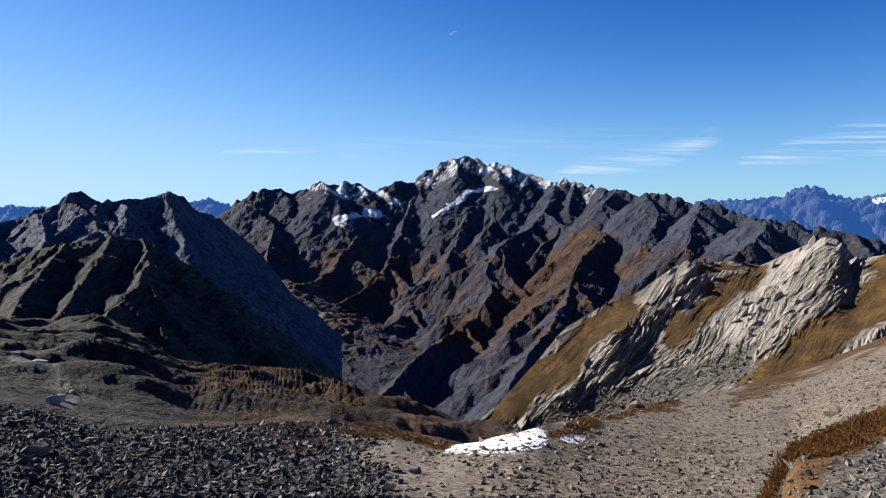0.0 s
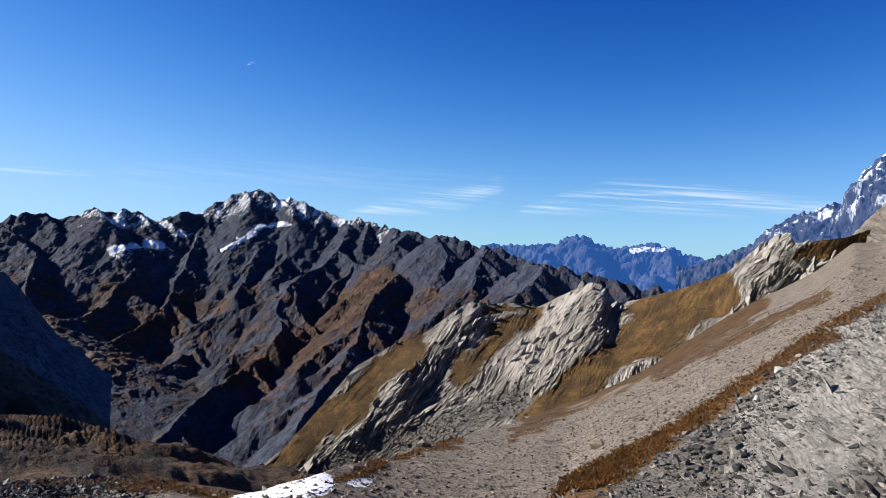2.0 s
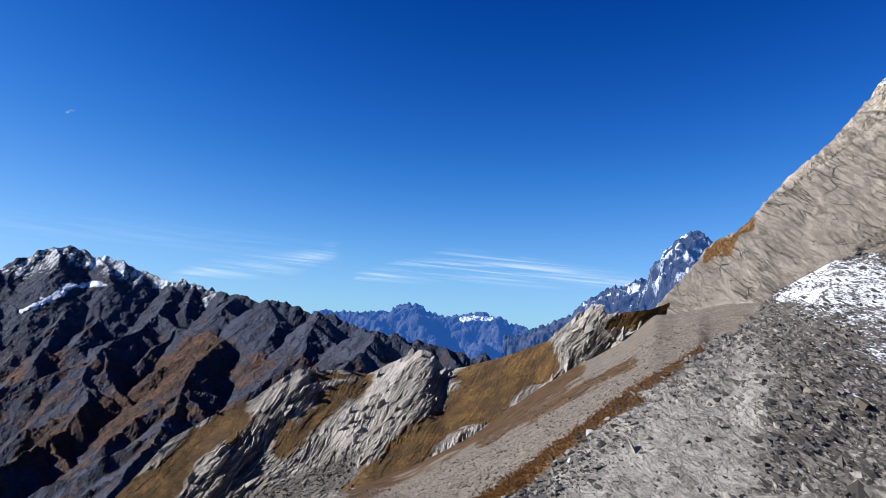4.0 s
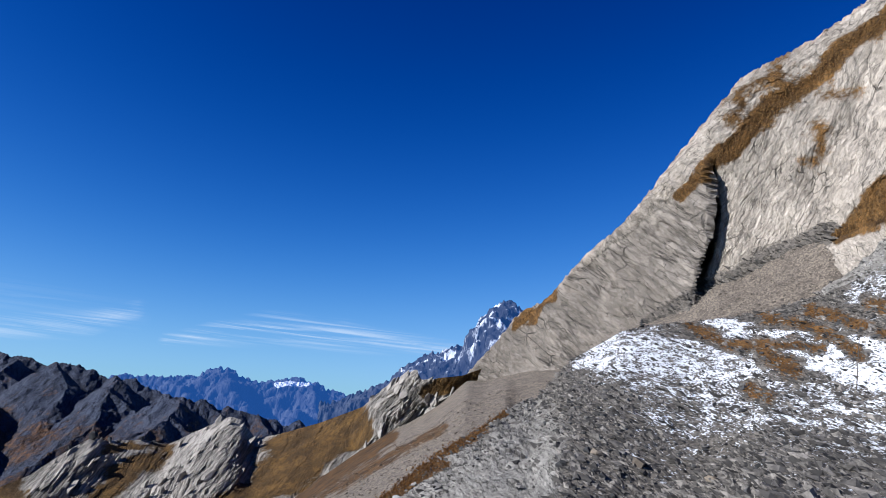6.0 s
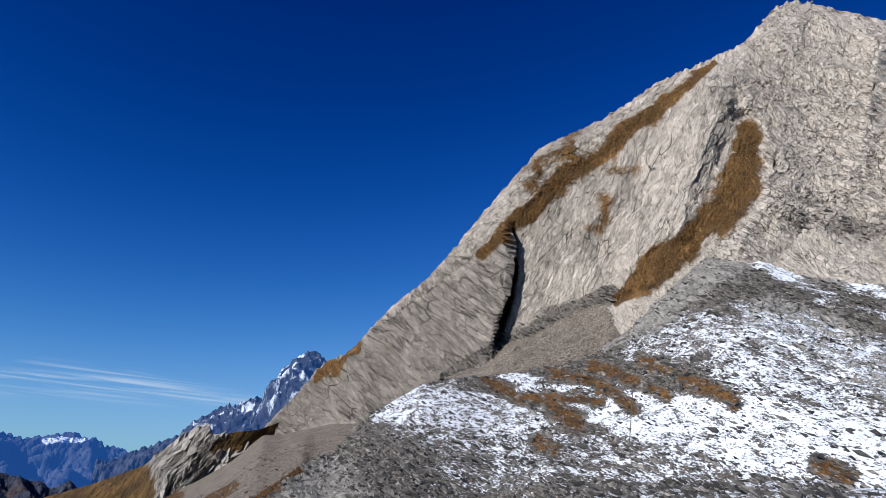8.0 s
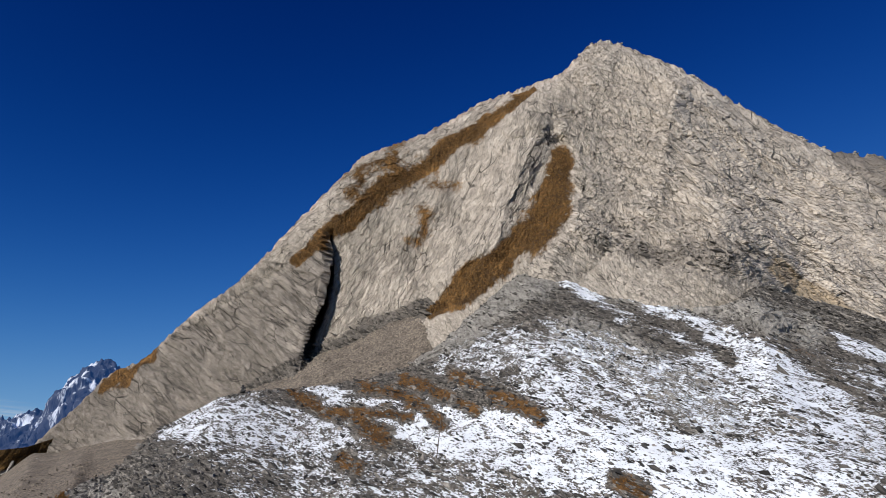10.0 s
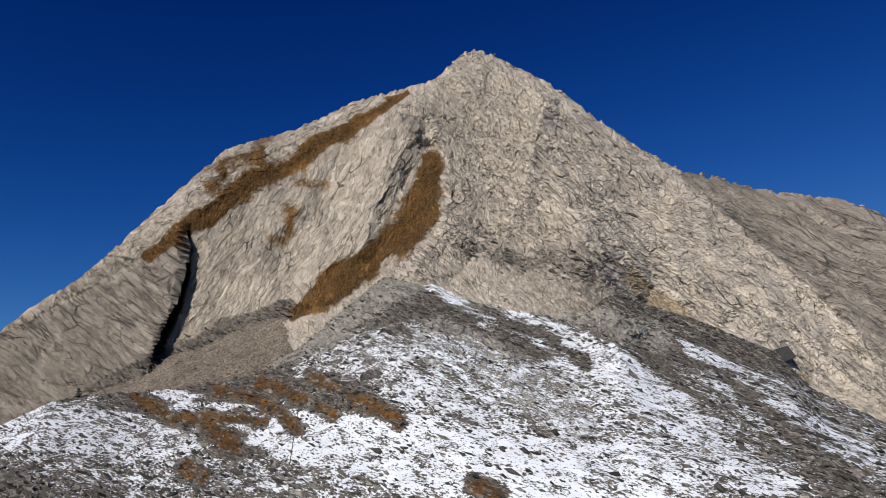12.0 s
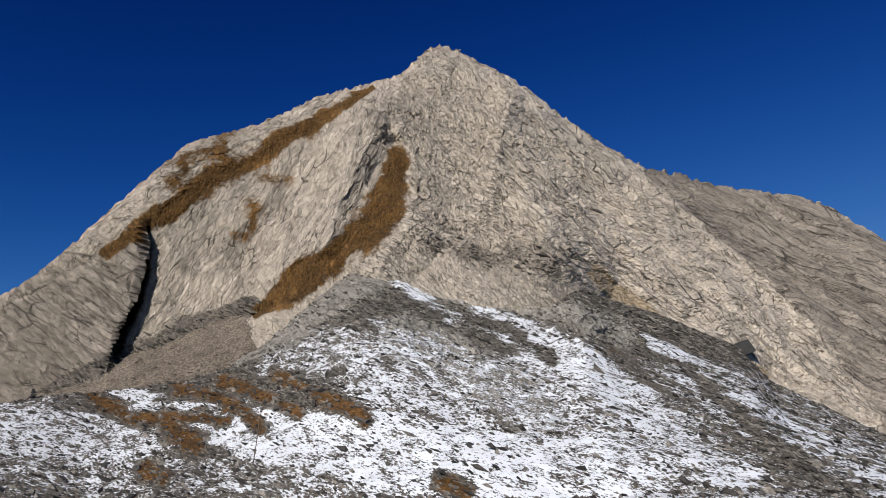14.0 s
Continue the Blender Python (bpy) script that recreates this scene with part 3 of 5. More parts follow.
def land_material(name, size, rock, rock_dark, grass=None, grass_dark=None, scree=None, scree_dark=None, snow=False,
                  turn=(0, 0, 0), stretch=(1, 1, 1), crack=0.55, depth=0.3, stones=0.0, patchy=0.55, dun_shade=None, bedded=False):
    """Bare rock with layered streaks; grass, scree and snow lie where their weights are. size: metres of the main lumps."""
    m = Nodes(name)
    big, mid, fine, speck = m.noise(size * 6, 3), m.noise(size, 5, 0.6), m.noise(size * 0.2, 4, 0.65), m.noise(size * 0.06, 3, 0.7)
    layer = m.noise(size * 0.8, 6, 0.7, turn, stretch, 0.15)
    thin = tuple(s ** 1.15 for s in stretch)
    turned = (turn[0] * -0.8 + 25, turn[1] * -0.6, turn[2])
    color = m.mix(m.ramp(layer, 0.4, 0.6), rock_dark, rock)
    color = m.mix(m.math("MULTIPLY", m.ramp(big, 0.42, 0.62), 0.4), color, m.mix(0.6, color, rock))
    color = m.mix(m.math("MULTIPLY", m.ramp(speck, 0.58, 0.42), 0.55), color, rock_dark)
    color = m.mix(m.math("MULTIPLY", m.ramp(fine, 0.56, 0.68), 0.6), color, tuple(min(c * 1.25, 0.8) for c in rock))
    one = m.ramp(m.noise(size * 0.26, 5, 0.72, turn, thin), 0.455, 0.395)
    two = m.math("MULTIPLY", m.ramp(m.noise(size * 0.3, 5, 0.72, turned, thin), 0.45, 0.39), m.ramp(mid, 0.44, 0.54))
    pits = m.ramp(m.noise(size * 0.1, 3, 0.7), 0.45, 0.39)
    dark = m.math("MULTIPLY", m.math("MAXIMUM", m.math("MAXIMUM", one, two), pits), m.math("ADD", 0.45, m.math("MULTIPLY", m.ramp(m.noise(size * 2.2, 4, 0.6, turn, stretch), 0.42, 0.58), 0.55)))
    color = m.mix(m.math("MULTIPLY", dark, crack), color, tuple(c * 0.15 for c in rock_dark))
    height = m.math("SUBTRACT", m.math("ADD", m.math("MULTIPLY", layer, 1.3), m.math("ADD", m.math("MULTIPLY", fine, 0.6), m.math("MULTIPLY", speck, 0.3))), m.math("MULTIPLY", dark, 0.45))
    if bedded:
        # blocks, joints and long seams that follow the beds of the face
        place = m.node("ShaderNodeCombineXYZ", {0: m.attr("bed_along"), 1: m.attr("bed_across"), 2: 0.0}).outputs[0]
        sway = m.node("ShaderNodeTexNoise", {"Vector": place, "Scale": 1.3, "Detail": 4.0, "Roughness": 0.6}).outputs["Color"]
        bent = m.node("ShaderNodeMix", {0: 0.3, 4: place, 5: m.node("ShaderNodeVectorMath", {0: place, 1: sway}, operation="ADD").outputs[0]}, data_type="VECTOR").outputs[1]
        seams = []
        for scale, wide, amount in ((0.9, 0.05, 1.0), (2.3, 0.06, 0.8), (5.1, 0.08, 0.4)):
            gap = m.node("ShaderNodeTexVoronoi", {"Vector": bent, "Scale": scale}, feature="DISTANCE_TO_EDGE").outputs["Distance"]
            some = m.node("ShaderNodeTexNoise", {"Vector": place, "Scale": scale * 0.55, "Detail": 3.0}).outputs[0]
            seams.append(m.math("MULTIPLY", m.math("MULTIPLY", m.ramp(gap, wide, wide * 0.25), m.ramp(some, 0.48, 0.62)), amount))
        run = m.node("ShaderNodeMapping", {"Vector": bent, "Scale": (0.35, 1.1, 1.0)}).outputs[0]
        vein = m.node("ShaderNodeTexNoise", {"Vector": run, "Scale": 1.0, "Detail": 5.0, "Roughness": 0.62}).outputs[0]
        long_seam = m.math("MULTIPLY", m.ramp(m.math("ABSOLUTE", m.math("SUBTRACT", vein, 0.5)), 0.02, 0.004), m.ramp(big, 0.36, 0.56))
        joint = m.math("MAXIMUM", m.math("MAXIMUM", seams[0], seams[1]), m.math("MAXIMUM", seams[2], long_seam))
        chips = m.node("ShaderNodeSeparateColor", {0: m.node("ShaderNodeTexVoronoi", {"Vector": bent, "Scale": 2.3}).outputs["Color"]}).outputs[0]
        bits = m.node("ShaderNodeSeparateColor", {0: m.node("ShaderNodeTexVoronoi", {"Vector": bent, "Scale": 6.5}).outputs["Color"]}).outputs[1]
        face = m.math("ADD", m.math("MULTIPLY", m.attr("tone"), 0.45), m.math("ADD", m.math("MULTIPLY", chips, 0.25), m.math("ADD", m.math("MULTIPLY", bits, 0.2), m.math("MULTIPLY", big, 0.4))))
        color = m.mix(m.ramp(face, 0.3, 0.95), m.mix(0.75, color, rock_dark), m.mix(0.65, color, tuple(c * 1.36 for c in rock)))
        color = m.mix(m.math("MULTIPLY", joint, m.math("ADD", 0.35, m.math("MULTIPLY", m.ramp(mid, 0.42, 0.58), 0.5))), color, tuple(c * 0.16 for c in rock_dark))
        height = m.math("ADD", m.math("MULTIPLY", height, 0.5), m.math("SUBTRACT", m.math("ADD", m.math("MULTIPLY", chips, 0.5), m.math("MULTIPLY", bits, 0.35)), m.math("MULTIPLY", joint, 0.7)))
    if dun_shade:
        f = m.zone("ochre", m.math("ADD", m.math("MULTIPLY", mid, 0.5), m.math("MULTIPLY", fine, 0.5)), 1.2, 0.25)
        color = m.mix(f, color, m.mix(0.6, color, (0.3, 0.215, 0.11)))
        # greyer rock, and a shoulder's grazing light painted in as darker rock
        f = m.zone("dun_shade", m.math("ADD", m.math("MULTIPLY", mid, 0.5), m.math("MULTIPLY", layer, 0.5)), 1.2, 0.25)
        color = m.mix(f, color, m.mix(0.75, color, dun_shade, "MULTIPLY"))
    if scree:
        f = m.zone("scree", m.math("ADD", m.math("MULTIPLY", mid, 0.5), m.math("MULTIPLY", fine, 0.5)), 1.6, 0.2)
        bits = m.cells(stones or size * 0.08, out="Color")
        bit = m.node("ShaderNodeSeparateColor", {0: bits}).outputs[0]
        c = m.mix(bit, scree_dark, scree)
        c = m.mix(m.ramp(mid, 0.3, 0.7), m.mix(0.4, c, scree_dark), c)
        if dun_shade:
            c = m.mix(m.ramp(vein, 0.4, 0.6), m.mix(0.55, c, scree_dark), c)
        color = m.mix(f, color, c)
        height = m.math("ADD", m.math("MULTIPLY", height, m.math("SUBTRACT", 1.0, f)), m.math("MULTIPLY", m.math("MULTIPLY", bit, f), 0.6))
    if grass:
        f = m.zone("grass", m.math("ADD", m.math("MULTIPLY", mid, 0.6), m.math("MULTIPLY", fine, 0.4)), 2.2, 0.22)
        c = m.mix(m.ramp(fine, 0.35, 0.65), grass_dark, grass)
        c = m.mix(m.ramp(m.math("ADD", m.math("MULTIPLY", mid, 0.5), m.math("MULTIPLY", speck, 0.5)), 0.42, 0.62), tuple(v * 0.55 for v in grass_dark), c)
        color = m.mix(f, color, c)
    rough = 0.9
    if snow:
        f = m.zone("snow", m.math("ADD", m.math("MULTIPLY", m.noise(size * 0.9, 4, 0.7, turn, stretch), 0.45), m.math("MULTIPLY", m.noise(size * 0.13, 4, 0.7, turn, stretch), 0.55)), patchy * 5.0, 0.06)
        color = m.mix(f, color, (0.68, 0.71, 0.76))
        rough = m.math("SUBTRACT", 0.9, m.math("MULTIPLY", f, 0.35))
        height = m.math("MULTIPLY", height, m.math("SUBTRACT", 1.0, m.math("MULTIPLY", f, 0.8)))
    return m.done(color, rough, height, 0.9, depth)


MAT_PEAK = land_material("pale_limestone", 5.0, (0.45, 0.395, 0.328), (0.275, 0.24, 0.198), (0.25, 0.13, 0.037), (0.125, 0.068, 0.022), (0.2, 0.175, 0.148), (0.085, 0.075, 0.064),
                         turn=(42, 0, 0), stretch=(1.2, 1.9, 0.5), crack=0.35, depth=0.5, stones=0.35, dun_shade=(0.45, 0.445, 0.45), bedded=True)
MAT_SLOPE = land_material("stony_slope", 2.4, (0.33, 0.31, 0.276), (0.17, 0.158, 0.138), (0.19, 0.092, 0.024), (0.085, 0.046, 0.016), (0.169, 0.148, 0.124), (0.035, 0.032, 0.028), snow=True,
                          turn=(33, 0, 0), stretch=(0.9, 1.9, 0.5), crack=0.6, depth=0.3, stones=0.22, bedded=True)
MAT_GROUND = land_material("scree_ground", 3.0, (0.078, 0.0748, 0.0696), (0.026, 0.0247, 0.0234), (0.13, 0.0637, 0.0156), (0.0585, 0.0325, 0.0117), (0.235, 0.195, 0.152), (0.06, 0.05, 0.041), snow=True, depth=0.3, stones=0.26)
MAT_RIDGE = land_material("banded_limestone", 7.0, (0.4, 0.365, 0.32), (0.14, 0.128, 0.112), (0.165, 0.09, 0.022), (0.085, 0.048, 0.014), (0.13, 0.118, 0.103), (0.0585, 0.054, 0.0481),
                          turn=(0, 32, -28), stretch=(0.4, 1.4, 2.0), crack=0.5, depth=0.8, stones=0.55, bedded=True)
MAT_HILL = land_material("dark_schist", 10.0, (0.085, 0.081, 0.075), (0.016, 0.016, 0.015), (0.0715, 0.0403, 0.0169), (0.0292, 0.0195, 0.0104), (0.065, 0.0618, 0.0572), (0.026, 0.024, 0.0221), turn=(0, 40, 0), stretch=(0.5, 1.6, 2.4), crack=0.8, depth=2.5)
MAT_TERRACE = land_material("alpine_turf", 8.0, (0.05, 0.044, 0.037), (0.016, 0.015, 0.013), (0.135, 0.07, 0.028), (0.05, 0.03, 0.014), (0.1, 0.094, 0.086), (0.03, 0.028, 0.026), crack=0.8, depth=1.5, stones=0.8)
# massif and left peak: blue of the distant air put into the rock colours
MAT_MASSIF = land_material("hazed_massif_rock", 60.0, (0.058, 0.068, 0.102), (0.026, 0.034, 0.06), (0.137, 0.0702, 0.0364), (0.065, 0.0377, 0.0247), (0.169, 0.13, 0.101), (0.104, 0.0813, 0.065), snow=True, stones=6.0, turn=(0, 38, 0), stretch=(0.45, 1.2, 2.4), crack=0.7, depth=12.0, patchy=0.4)
MAT_LEFT = land_material("hazed_left_peak_rock", 45.0, (0.085, 0.105, 0.16), (0.045, 0.06, 0.1), (0.065, 0.0403, 0.0208), (0.0325, 0.0228, 0.0156), stretch=(0.5, 1.0, 2.2), crack=0.7, depth=8.0)


def far_material(name, haze_glow, strength, snow_line):
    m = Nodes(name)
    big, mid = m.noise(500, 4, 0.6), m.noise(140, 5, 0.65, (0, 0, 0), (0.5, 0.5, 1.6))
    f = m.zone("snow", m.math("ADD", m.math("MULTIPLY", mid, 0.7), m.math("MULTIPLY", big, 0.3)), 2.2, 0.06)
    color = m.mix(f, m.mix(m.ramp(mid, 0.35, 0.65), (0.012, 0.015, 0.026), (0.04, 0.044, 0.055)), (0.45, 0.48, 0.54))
    # air haze of the distance, put in as a blue glow of the rock
    m.bsdf.inputs["Emission Color"].default_value = (*haze_glow, 1)
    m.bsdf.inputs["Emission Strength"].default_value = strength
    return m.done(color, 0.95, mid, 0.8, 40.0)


# haze glow is stronger on the ranges than on the spire
MAT_RANGE = far_material("hazed_range_rock", (0.03, 0.12, 0.42), 0.34, 0)
MAT_SPIRE = far_material("hazed_spire_rock", (0.035, 0.125, 0.4), 0.19, 0)

# ---------------------------------------------------------------- the large land


def land(name, P, material, masks, label, category, kind="structure", soft=True):
    return tagged(sheet_mesh(name, P, material, masks, soft), label, category, "", "" if kind == "thing" else kind)


# base ground: from the standing place on the pass down to the valley and out to the horizon
az = np.radians(np.linspace(-180, 180, 241))[None, :]
rr = np.concatenate([np.linspace(0.02, 12, 26), np.geomspace(14, 4700, 70)])[:, None]
view = smooth(-80, -45, np.degrees(az)) * (1 - smooth(100, 150, np.degrees(az)))
steep = 0.12 + 0.5 * (1 - smooth(35, 85, np.degrees(az))) * view
zz = np.clip(0.1 * rr * np.sin(az), -0.5, 0.8) - np.clip(rr - 2.5, 0, None) * steep
zz = np.where(rr > 12, np.maximum(zz, -620 + 0 * rr), zz) - smooth(30, 200, rr) * 14 * view
zz = np.where(rr > 600, np.minimum(zz, -420), zz)
P = np.stack([rr * np.sin(az), rr * np.cos(az), zz + 0 * az], -1)
P[..., 2] += fbm(P, 60, 3, 3) * smooth(20, 200, rr) * 10 + fbm(P, 2.0, 3, 5) * 0.06
ground = land("ground", P, MAT_TERRACE, {"grass": 0.55 + 0 * P[..., 0], "scree": 0.3 + 0 * P[..., 0]}, "brown alpine turf falling from the pass to the valley", "ground", "structure")

# near ground: boulder field, scree bowl and the long scree slope
P = fan([slid(GROUND_NEAR, -18, -14), GROUND_NEAR, GROUND_FAR, slid(GROUND_FAR, 14, -9)], [10, 240, 12], (-46, 75), 640, 2.2)
edge = ragged(P, 7, 1.0)
P += normals(P) * (fbm(P, 22, 4, 11) * 0.9 + fbm(P, 5, 3, 12) * 0.25)[..., None]
AZ, EL = bearing_height(P)
groove = fbm(np.stack([(EL - 0.52 * AZ) * 8, AZ * 0.5, 0 * AZ], -1), 4.0, 4, 15, True)
P[..., 2] += smooth(54, 60, AZ) * (groove - 0.2) * 0.9
NEAR = P
TAN = smooth(-13, -1, AZ + 9 * fbm(P, 9, 4, 14))
path = band(P, GRAVEL_PATH, (1.5, 2.5, 4.0))
turf = np.maximum.reduce([band(P, GROUND_TURF, (0.8, 1.0, 1.2, 1.0, 0.6), edge), band(P, GROUND_TURF_B, 1.0, edge), band(P, GROUND_WEDGE, (0.6, 1.3, 1.2, 1.0, 0.7), edge), band(P, GROUND_LINE, (0.4, 0.6, 0.5), edge), band(P, GROUND_STREAK, 0.5, edge)])
drift = np.maximum(band(P, GROUND_SNOW, (0.6, 1.2, 1.5, 1.0), edge), band(P, GROUND_SNOW_B, 0.5, edge))
GROUND_TURF_WEIGHT = turf
GROUND_DRIFT = drift
near_ground = land("scree_field", P, MAT_GROUND, {"scree": np.maximum(0.85 * TAN + 0.05, path) - smooth(52, 58, AZ) * (0.3 + 0.75 * np.clip(0.1 - groove, -0.2, 0.6)), "grass": np.minimum(1, turf * 1.7), "snow": np.minimum(0.85, drift * 2.2)},
                   "tan scree and grey rubble below the pass with a snow patch", "ground", "structure")

# stony spur with the snow slope
P = fan([slid(SLOPE_LOW, reach=20, keep=0.5, up=-2.6), SLOPE_LOW, SLOPE_CREST, slid(SLOPE_CREST, 9, -7)], [10, 330, 16], (21.5, 122), 880)
edge = ragged(P, 5, 1.1)
P += normals(P) * (fbm(P, 26, 4, 21) * 1.1 + fbm(P, 6, 4, 22) * 0.4 + fbm(P, 2.2, 2, 23) * 0.1)[..., None] * calm(P, 340, 40)[..., None]
AZ, EL = bearing_height(P)
P[..., 2] -= 3.0 * (1 - smooth(22, 26.5, AZ))
SLOPE = P
wide = ragged(P, 9, 1.8, 27)
speckled = 0.53 * smooth(75, 80, AZ) * (1 - 0.6 * np.minimum(1, 2 * band(P, SLOPE_RIB, 2.4, edge))) * (1 - smooth(9.5, 12, EL + 0.1 * (AZ - 80) + wide[1])) * (1 - 0.1 * smooth(98, 101, AZ + 1.3 * (EL - 6)))
snow = np.maximum.reduce([0.605 * np.minimum(1, 2.2 * band(P, SNOW_LOW, (1.2, 2.2, 3.2, 3.4, 3.8, 4.5), wide)), 0.54 * np.minimum(1, 1.5 * band(P, SNOW_LEFT, (2.5, 3.8, 4.2), wide)),
                          0.59 * np.minimum(1, 2.0 * band(P, SNOW_STREAK, (0.7, 1.1, 1.5, 1.9, 2.6, 3.0, 3.4), edge)), 0.49 * np.minimum(1, 1.8 * band(P, SNOW_MID, (2.5, 2.5, 4, 6), wide)), speckled,
                          0.58 * np.minimum(1, 2.0 * band(P, SNOW_RIGHT, (0.6, 1.1, 1.5, 2.2, 3.0), edge)), 0.48 * smooth(54, 60, AZ + 3 * wide[0]) * (1 - smooth(3, 6, EL + 0.1 * (AZ - 60)))])
SPUR_TURF_WEIGHT = band(P, SPUR_TURF, (3.0, 2.4, 1.7, 1.4, 1.1, 0.5), edge)
turf = np.maximum.reduce([1.8 * SPUR_TURF_WEIGHT, *[1.1 * band(P, t, w * 1.1, 0.6 * edge) for t, w in ((TUFT_A, 0.75), (TUFT_B, 1.0), (TUFT_C, 0.6), (TUFT_D, 0.6), (TUFT_E, 0.75), (TUFT_F, 0.9), (TUFT_G, 0.7), (TUFT_H, 0.6), (TUFT_I, 0.5), (TUFT_J, 0.6))],
                          0.24 * band(P, TURF_RIGHT, (0.6, 0.8, 1.0, 1.3, 1.3, 1.3), edge)])
dark = np.maximum(band(P, DARK_STREAK, 0.7, edge), band(P, DARK_RIGHT, (0.5, 0.9, 0.9, 0.6), edge))
snow *= 1 - 0.45 * (1 - smooth(-3.5, 1.5, EL + 0.12 * (AZ - 62) + 1.5 * wide[0])) * (1 - smooth(70, 80, AZ))
snow = np.clip(snow - 0.5 * dark - 0.8 * np.minimum(1, turf), 0, 1)
top = band(P, SLOPE_TOP, (0.8, 1.4, 1.8, 2.2, 2.4, 2.6, 2.6, 2.0), edge)
bare = np.minimum(1, np.maximum.reduce([2.2 * band(P, SPUR_ROCK, (2.0, 4, 5, 5, 4), edge), 1.6 * band(P, SLOPE_RIB, 2.4, edge), 1.4 * band(P, SLOPE_RIB_B, 1.6, edge), 2.4 * top]))
snow = np.clip(snow - 0.25 * np.minimum(1, 2 * top) * (1 - np.minimum(1, 3 * band(P, SNOW_STREAK, (0.7, 1.1, 1.5, 1.9, 2.6, 3.0, 3.4)))), 0, 1)
block, along, across = beds(AZ, EL, 30, 0.8, 0.4, 26, 0.8)
dist = np.hypot(P[..., 0], P[..., 1])
P += normals(P) * (bare * ((fbm(P, 7, 5, 24, True, (1, 1, 0.6), (30, 0, 0)) - 0.2) * 0.8 * smooth(30, 110, dist) + 0.003 * smooth(30, 110, dist) * dist * block * (1 - 0.8 * np.minimum(1, 2 * top))) + np.minimum(1, turf) * fbm(P, 1.6, 2, 25) * 0.15)[..., None]
SNOW_WEIGHT, BARE_WEIGHT, TURF_WEIGHT = snow, bare, turf
snow_slope = land("snow_slope", P, MAT_SLOPE, {"snow": snow, "grass": np.minimum(1, turf), "scree": 0.85 - 0.8 * bare, "tone": 0.5 + 0.4 * block, "bed_along": along, "bed_across": across}, "stony slope half covered in thin snow with brown turf", "ground", "structure", False)

# the pale peak
P = fan([slid(PEAK_FOOT, -16, -22), PEAK_FOOT, PEAK_CREST, slid(PEAK_CREST, 30, -45), slid(PEAK_CREST, 90, -200)], [24, 330, 30, 10], (39, 121), 1000)
edge = ragged(P, 9, 1.7)
rng = np.random.default_rng(30)
AZ, EL = bearing_height(P)
w = calm(P, 354, 30)
ca, ce = np.array([c[0] for c in PEAK_CRACK]), np.array([c[1] for c in PEAK_CRACK])
side = AZ - np.interp(EL, ce[::-1], ca[::-1])
inside = smooth(ce[-1] - 2.5, ce[-1] - 0.5, EL) * (1 - smooth(ce[0] - 0.8 - 0.8 * np.clip(side - 0.8, 0, 6), ce[0] + 0.8 + 0.2 * np.clip(side, 0, 6), EL - 0.42 * np.clip(side, 0, 30)))
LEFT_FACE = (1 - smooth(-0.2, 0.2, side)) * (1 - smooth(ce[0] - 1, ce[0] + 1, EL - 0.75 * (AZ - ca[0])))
P = pulled(P, -3.4 * smooth(-0.05, 0.3, side) * (1 - smooth(4, 15, side)) * inside - 12 * smooth(-0.08, 0.05, side) * (1 - smooth(0.62, 0.8, side)) * inside * smooth(ce[-1] - 0.3, ce[-1] + 2, EL) + 1.2 * smooth(-3, -0.1, side) * (1 - smooth(-0.1, 0.1, side)) * inside)
P = pulled(P, (8 * band(P, PEAK_RIB_A, 3.5) + 7 * band(P, PEAK_RIB_B, 3) + 8 * band(P, PEAK_RIB_C, 5) + 4 * band(P, PEAK_BASE, (3, 5, 4)) - 6 * band(P, PEAK_GULLY, 3.5)) * w)
P = pulled(P, (3.5 * band(P, PEAK_FOLD, 1.3, 0.4 * edge) - 3 * band(P, PEAK_FOLD_GULLY, 0.8, 0.4 * edge) + 2.5 * band(P, PEAK_RIB_D, 1.1, 0.4 * edge) + 3 * band(P, PEAK_RIB_E, 1.4, 0.5 * edge)
                + 2.8 * band(P, PEAK_RIB_F, 1.2, 0.5 * edge) + 2.2 * band(P, PEAK_RIB_G, 1.0, 0.5 * edge) + 2.5 * band(P, PEAK_RIB_H, 1.2, 0.5 * edge)) * w)
AZ, EL = bearing_height(P)
bounds = ragged(P, 10, 1.2, 38)
ledge = np.interp(AZ, *zip(*PEAK_LEDGE))
upper = smooth(-0.3, 0.4, EL - ledge) * (1 - smooth(78, 81, AZ + 2.5 * bounds[1]))
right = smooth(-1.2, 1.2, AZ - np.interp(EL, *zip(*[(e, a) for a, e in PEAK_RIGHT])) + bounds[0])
# far shoulder: its colour is darkened further down for the light grazing it
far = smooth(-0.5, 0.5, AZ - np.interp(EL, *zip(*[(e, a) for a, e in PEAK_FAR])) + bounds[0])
wedge = [(e, a) for a, e in PEAK_WEDGE][::-1]
bowl = smooth(-0.3, 0.3, side) * (1 - smooth(-1.0, 0.5, AZ - np.interp(EL, *zip(*wedge)) + 2.5 * bounds[0] + 0.35 * np.clip(EL - 23, 0, 9))) * (1 - upper)
middle = np.clip(1 - right - bowl - upper - LEFT_FACE, 0, 1)
cone = np.minimum(1, 2.2 * band(P, PEAK_CONE, (1.0, 1.6, 1.9, 1.6, 0.8)))
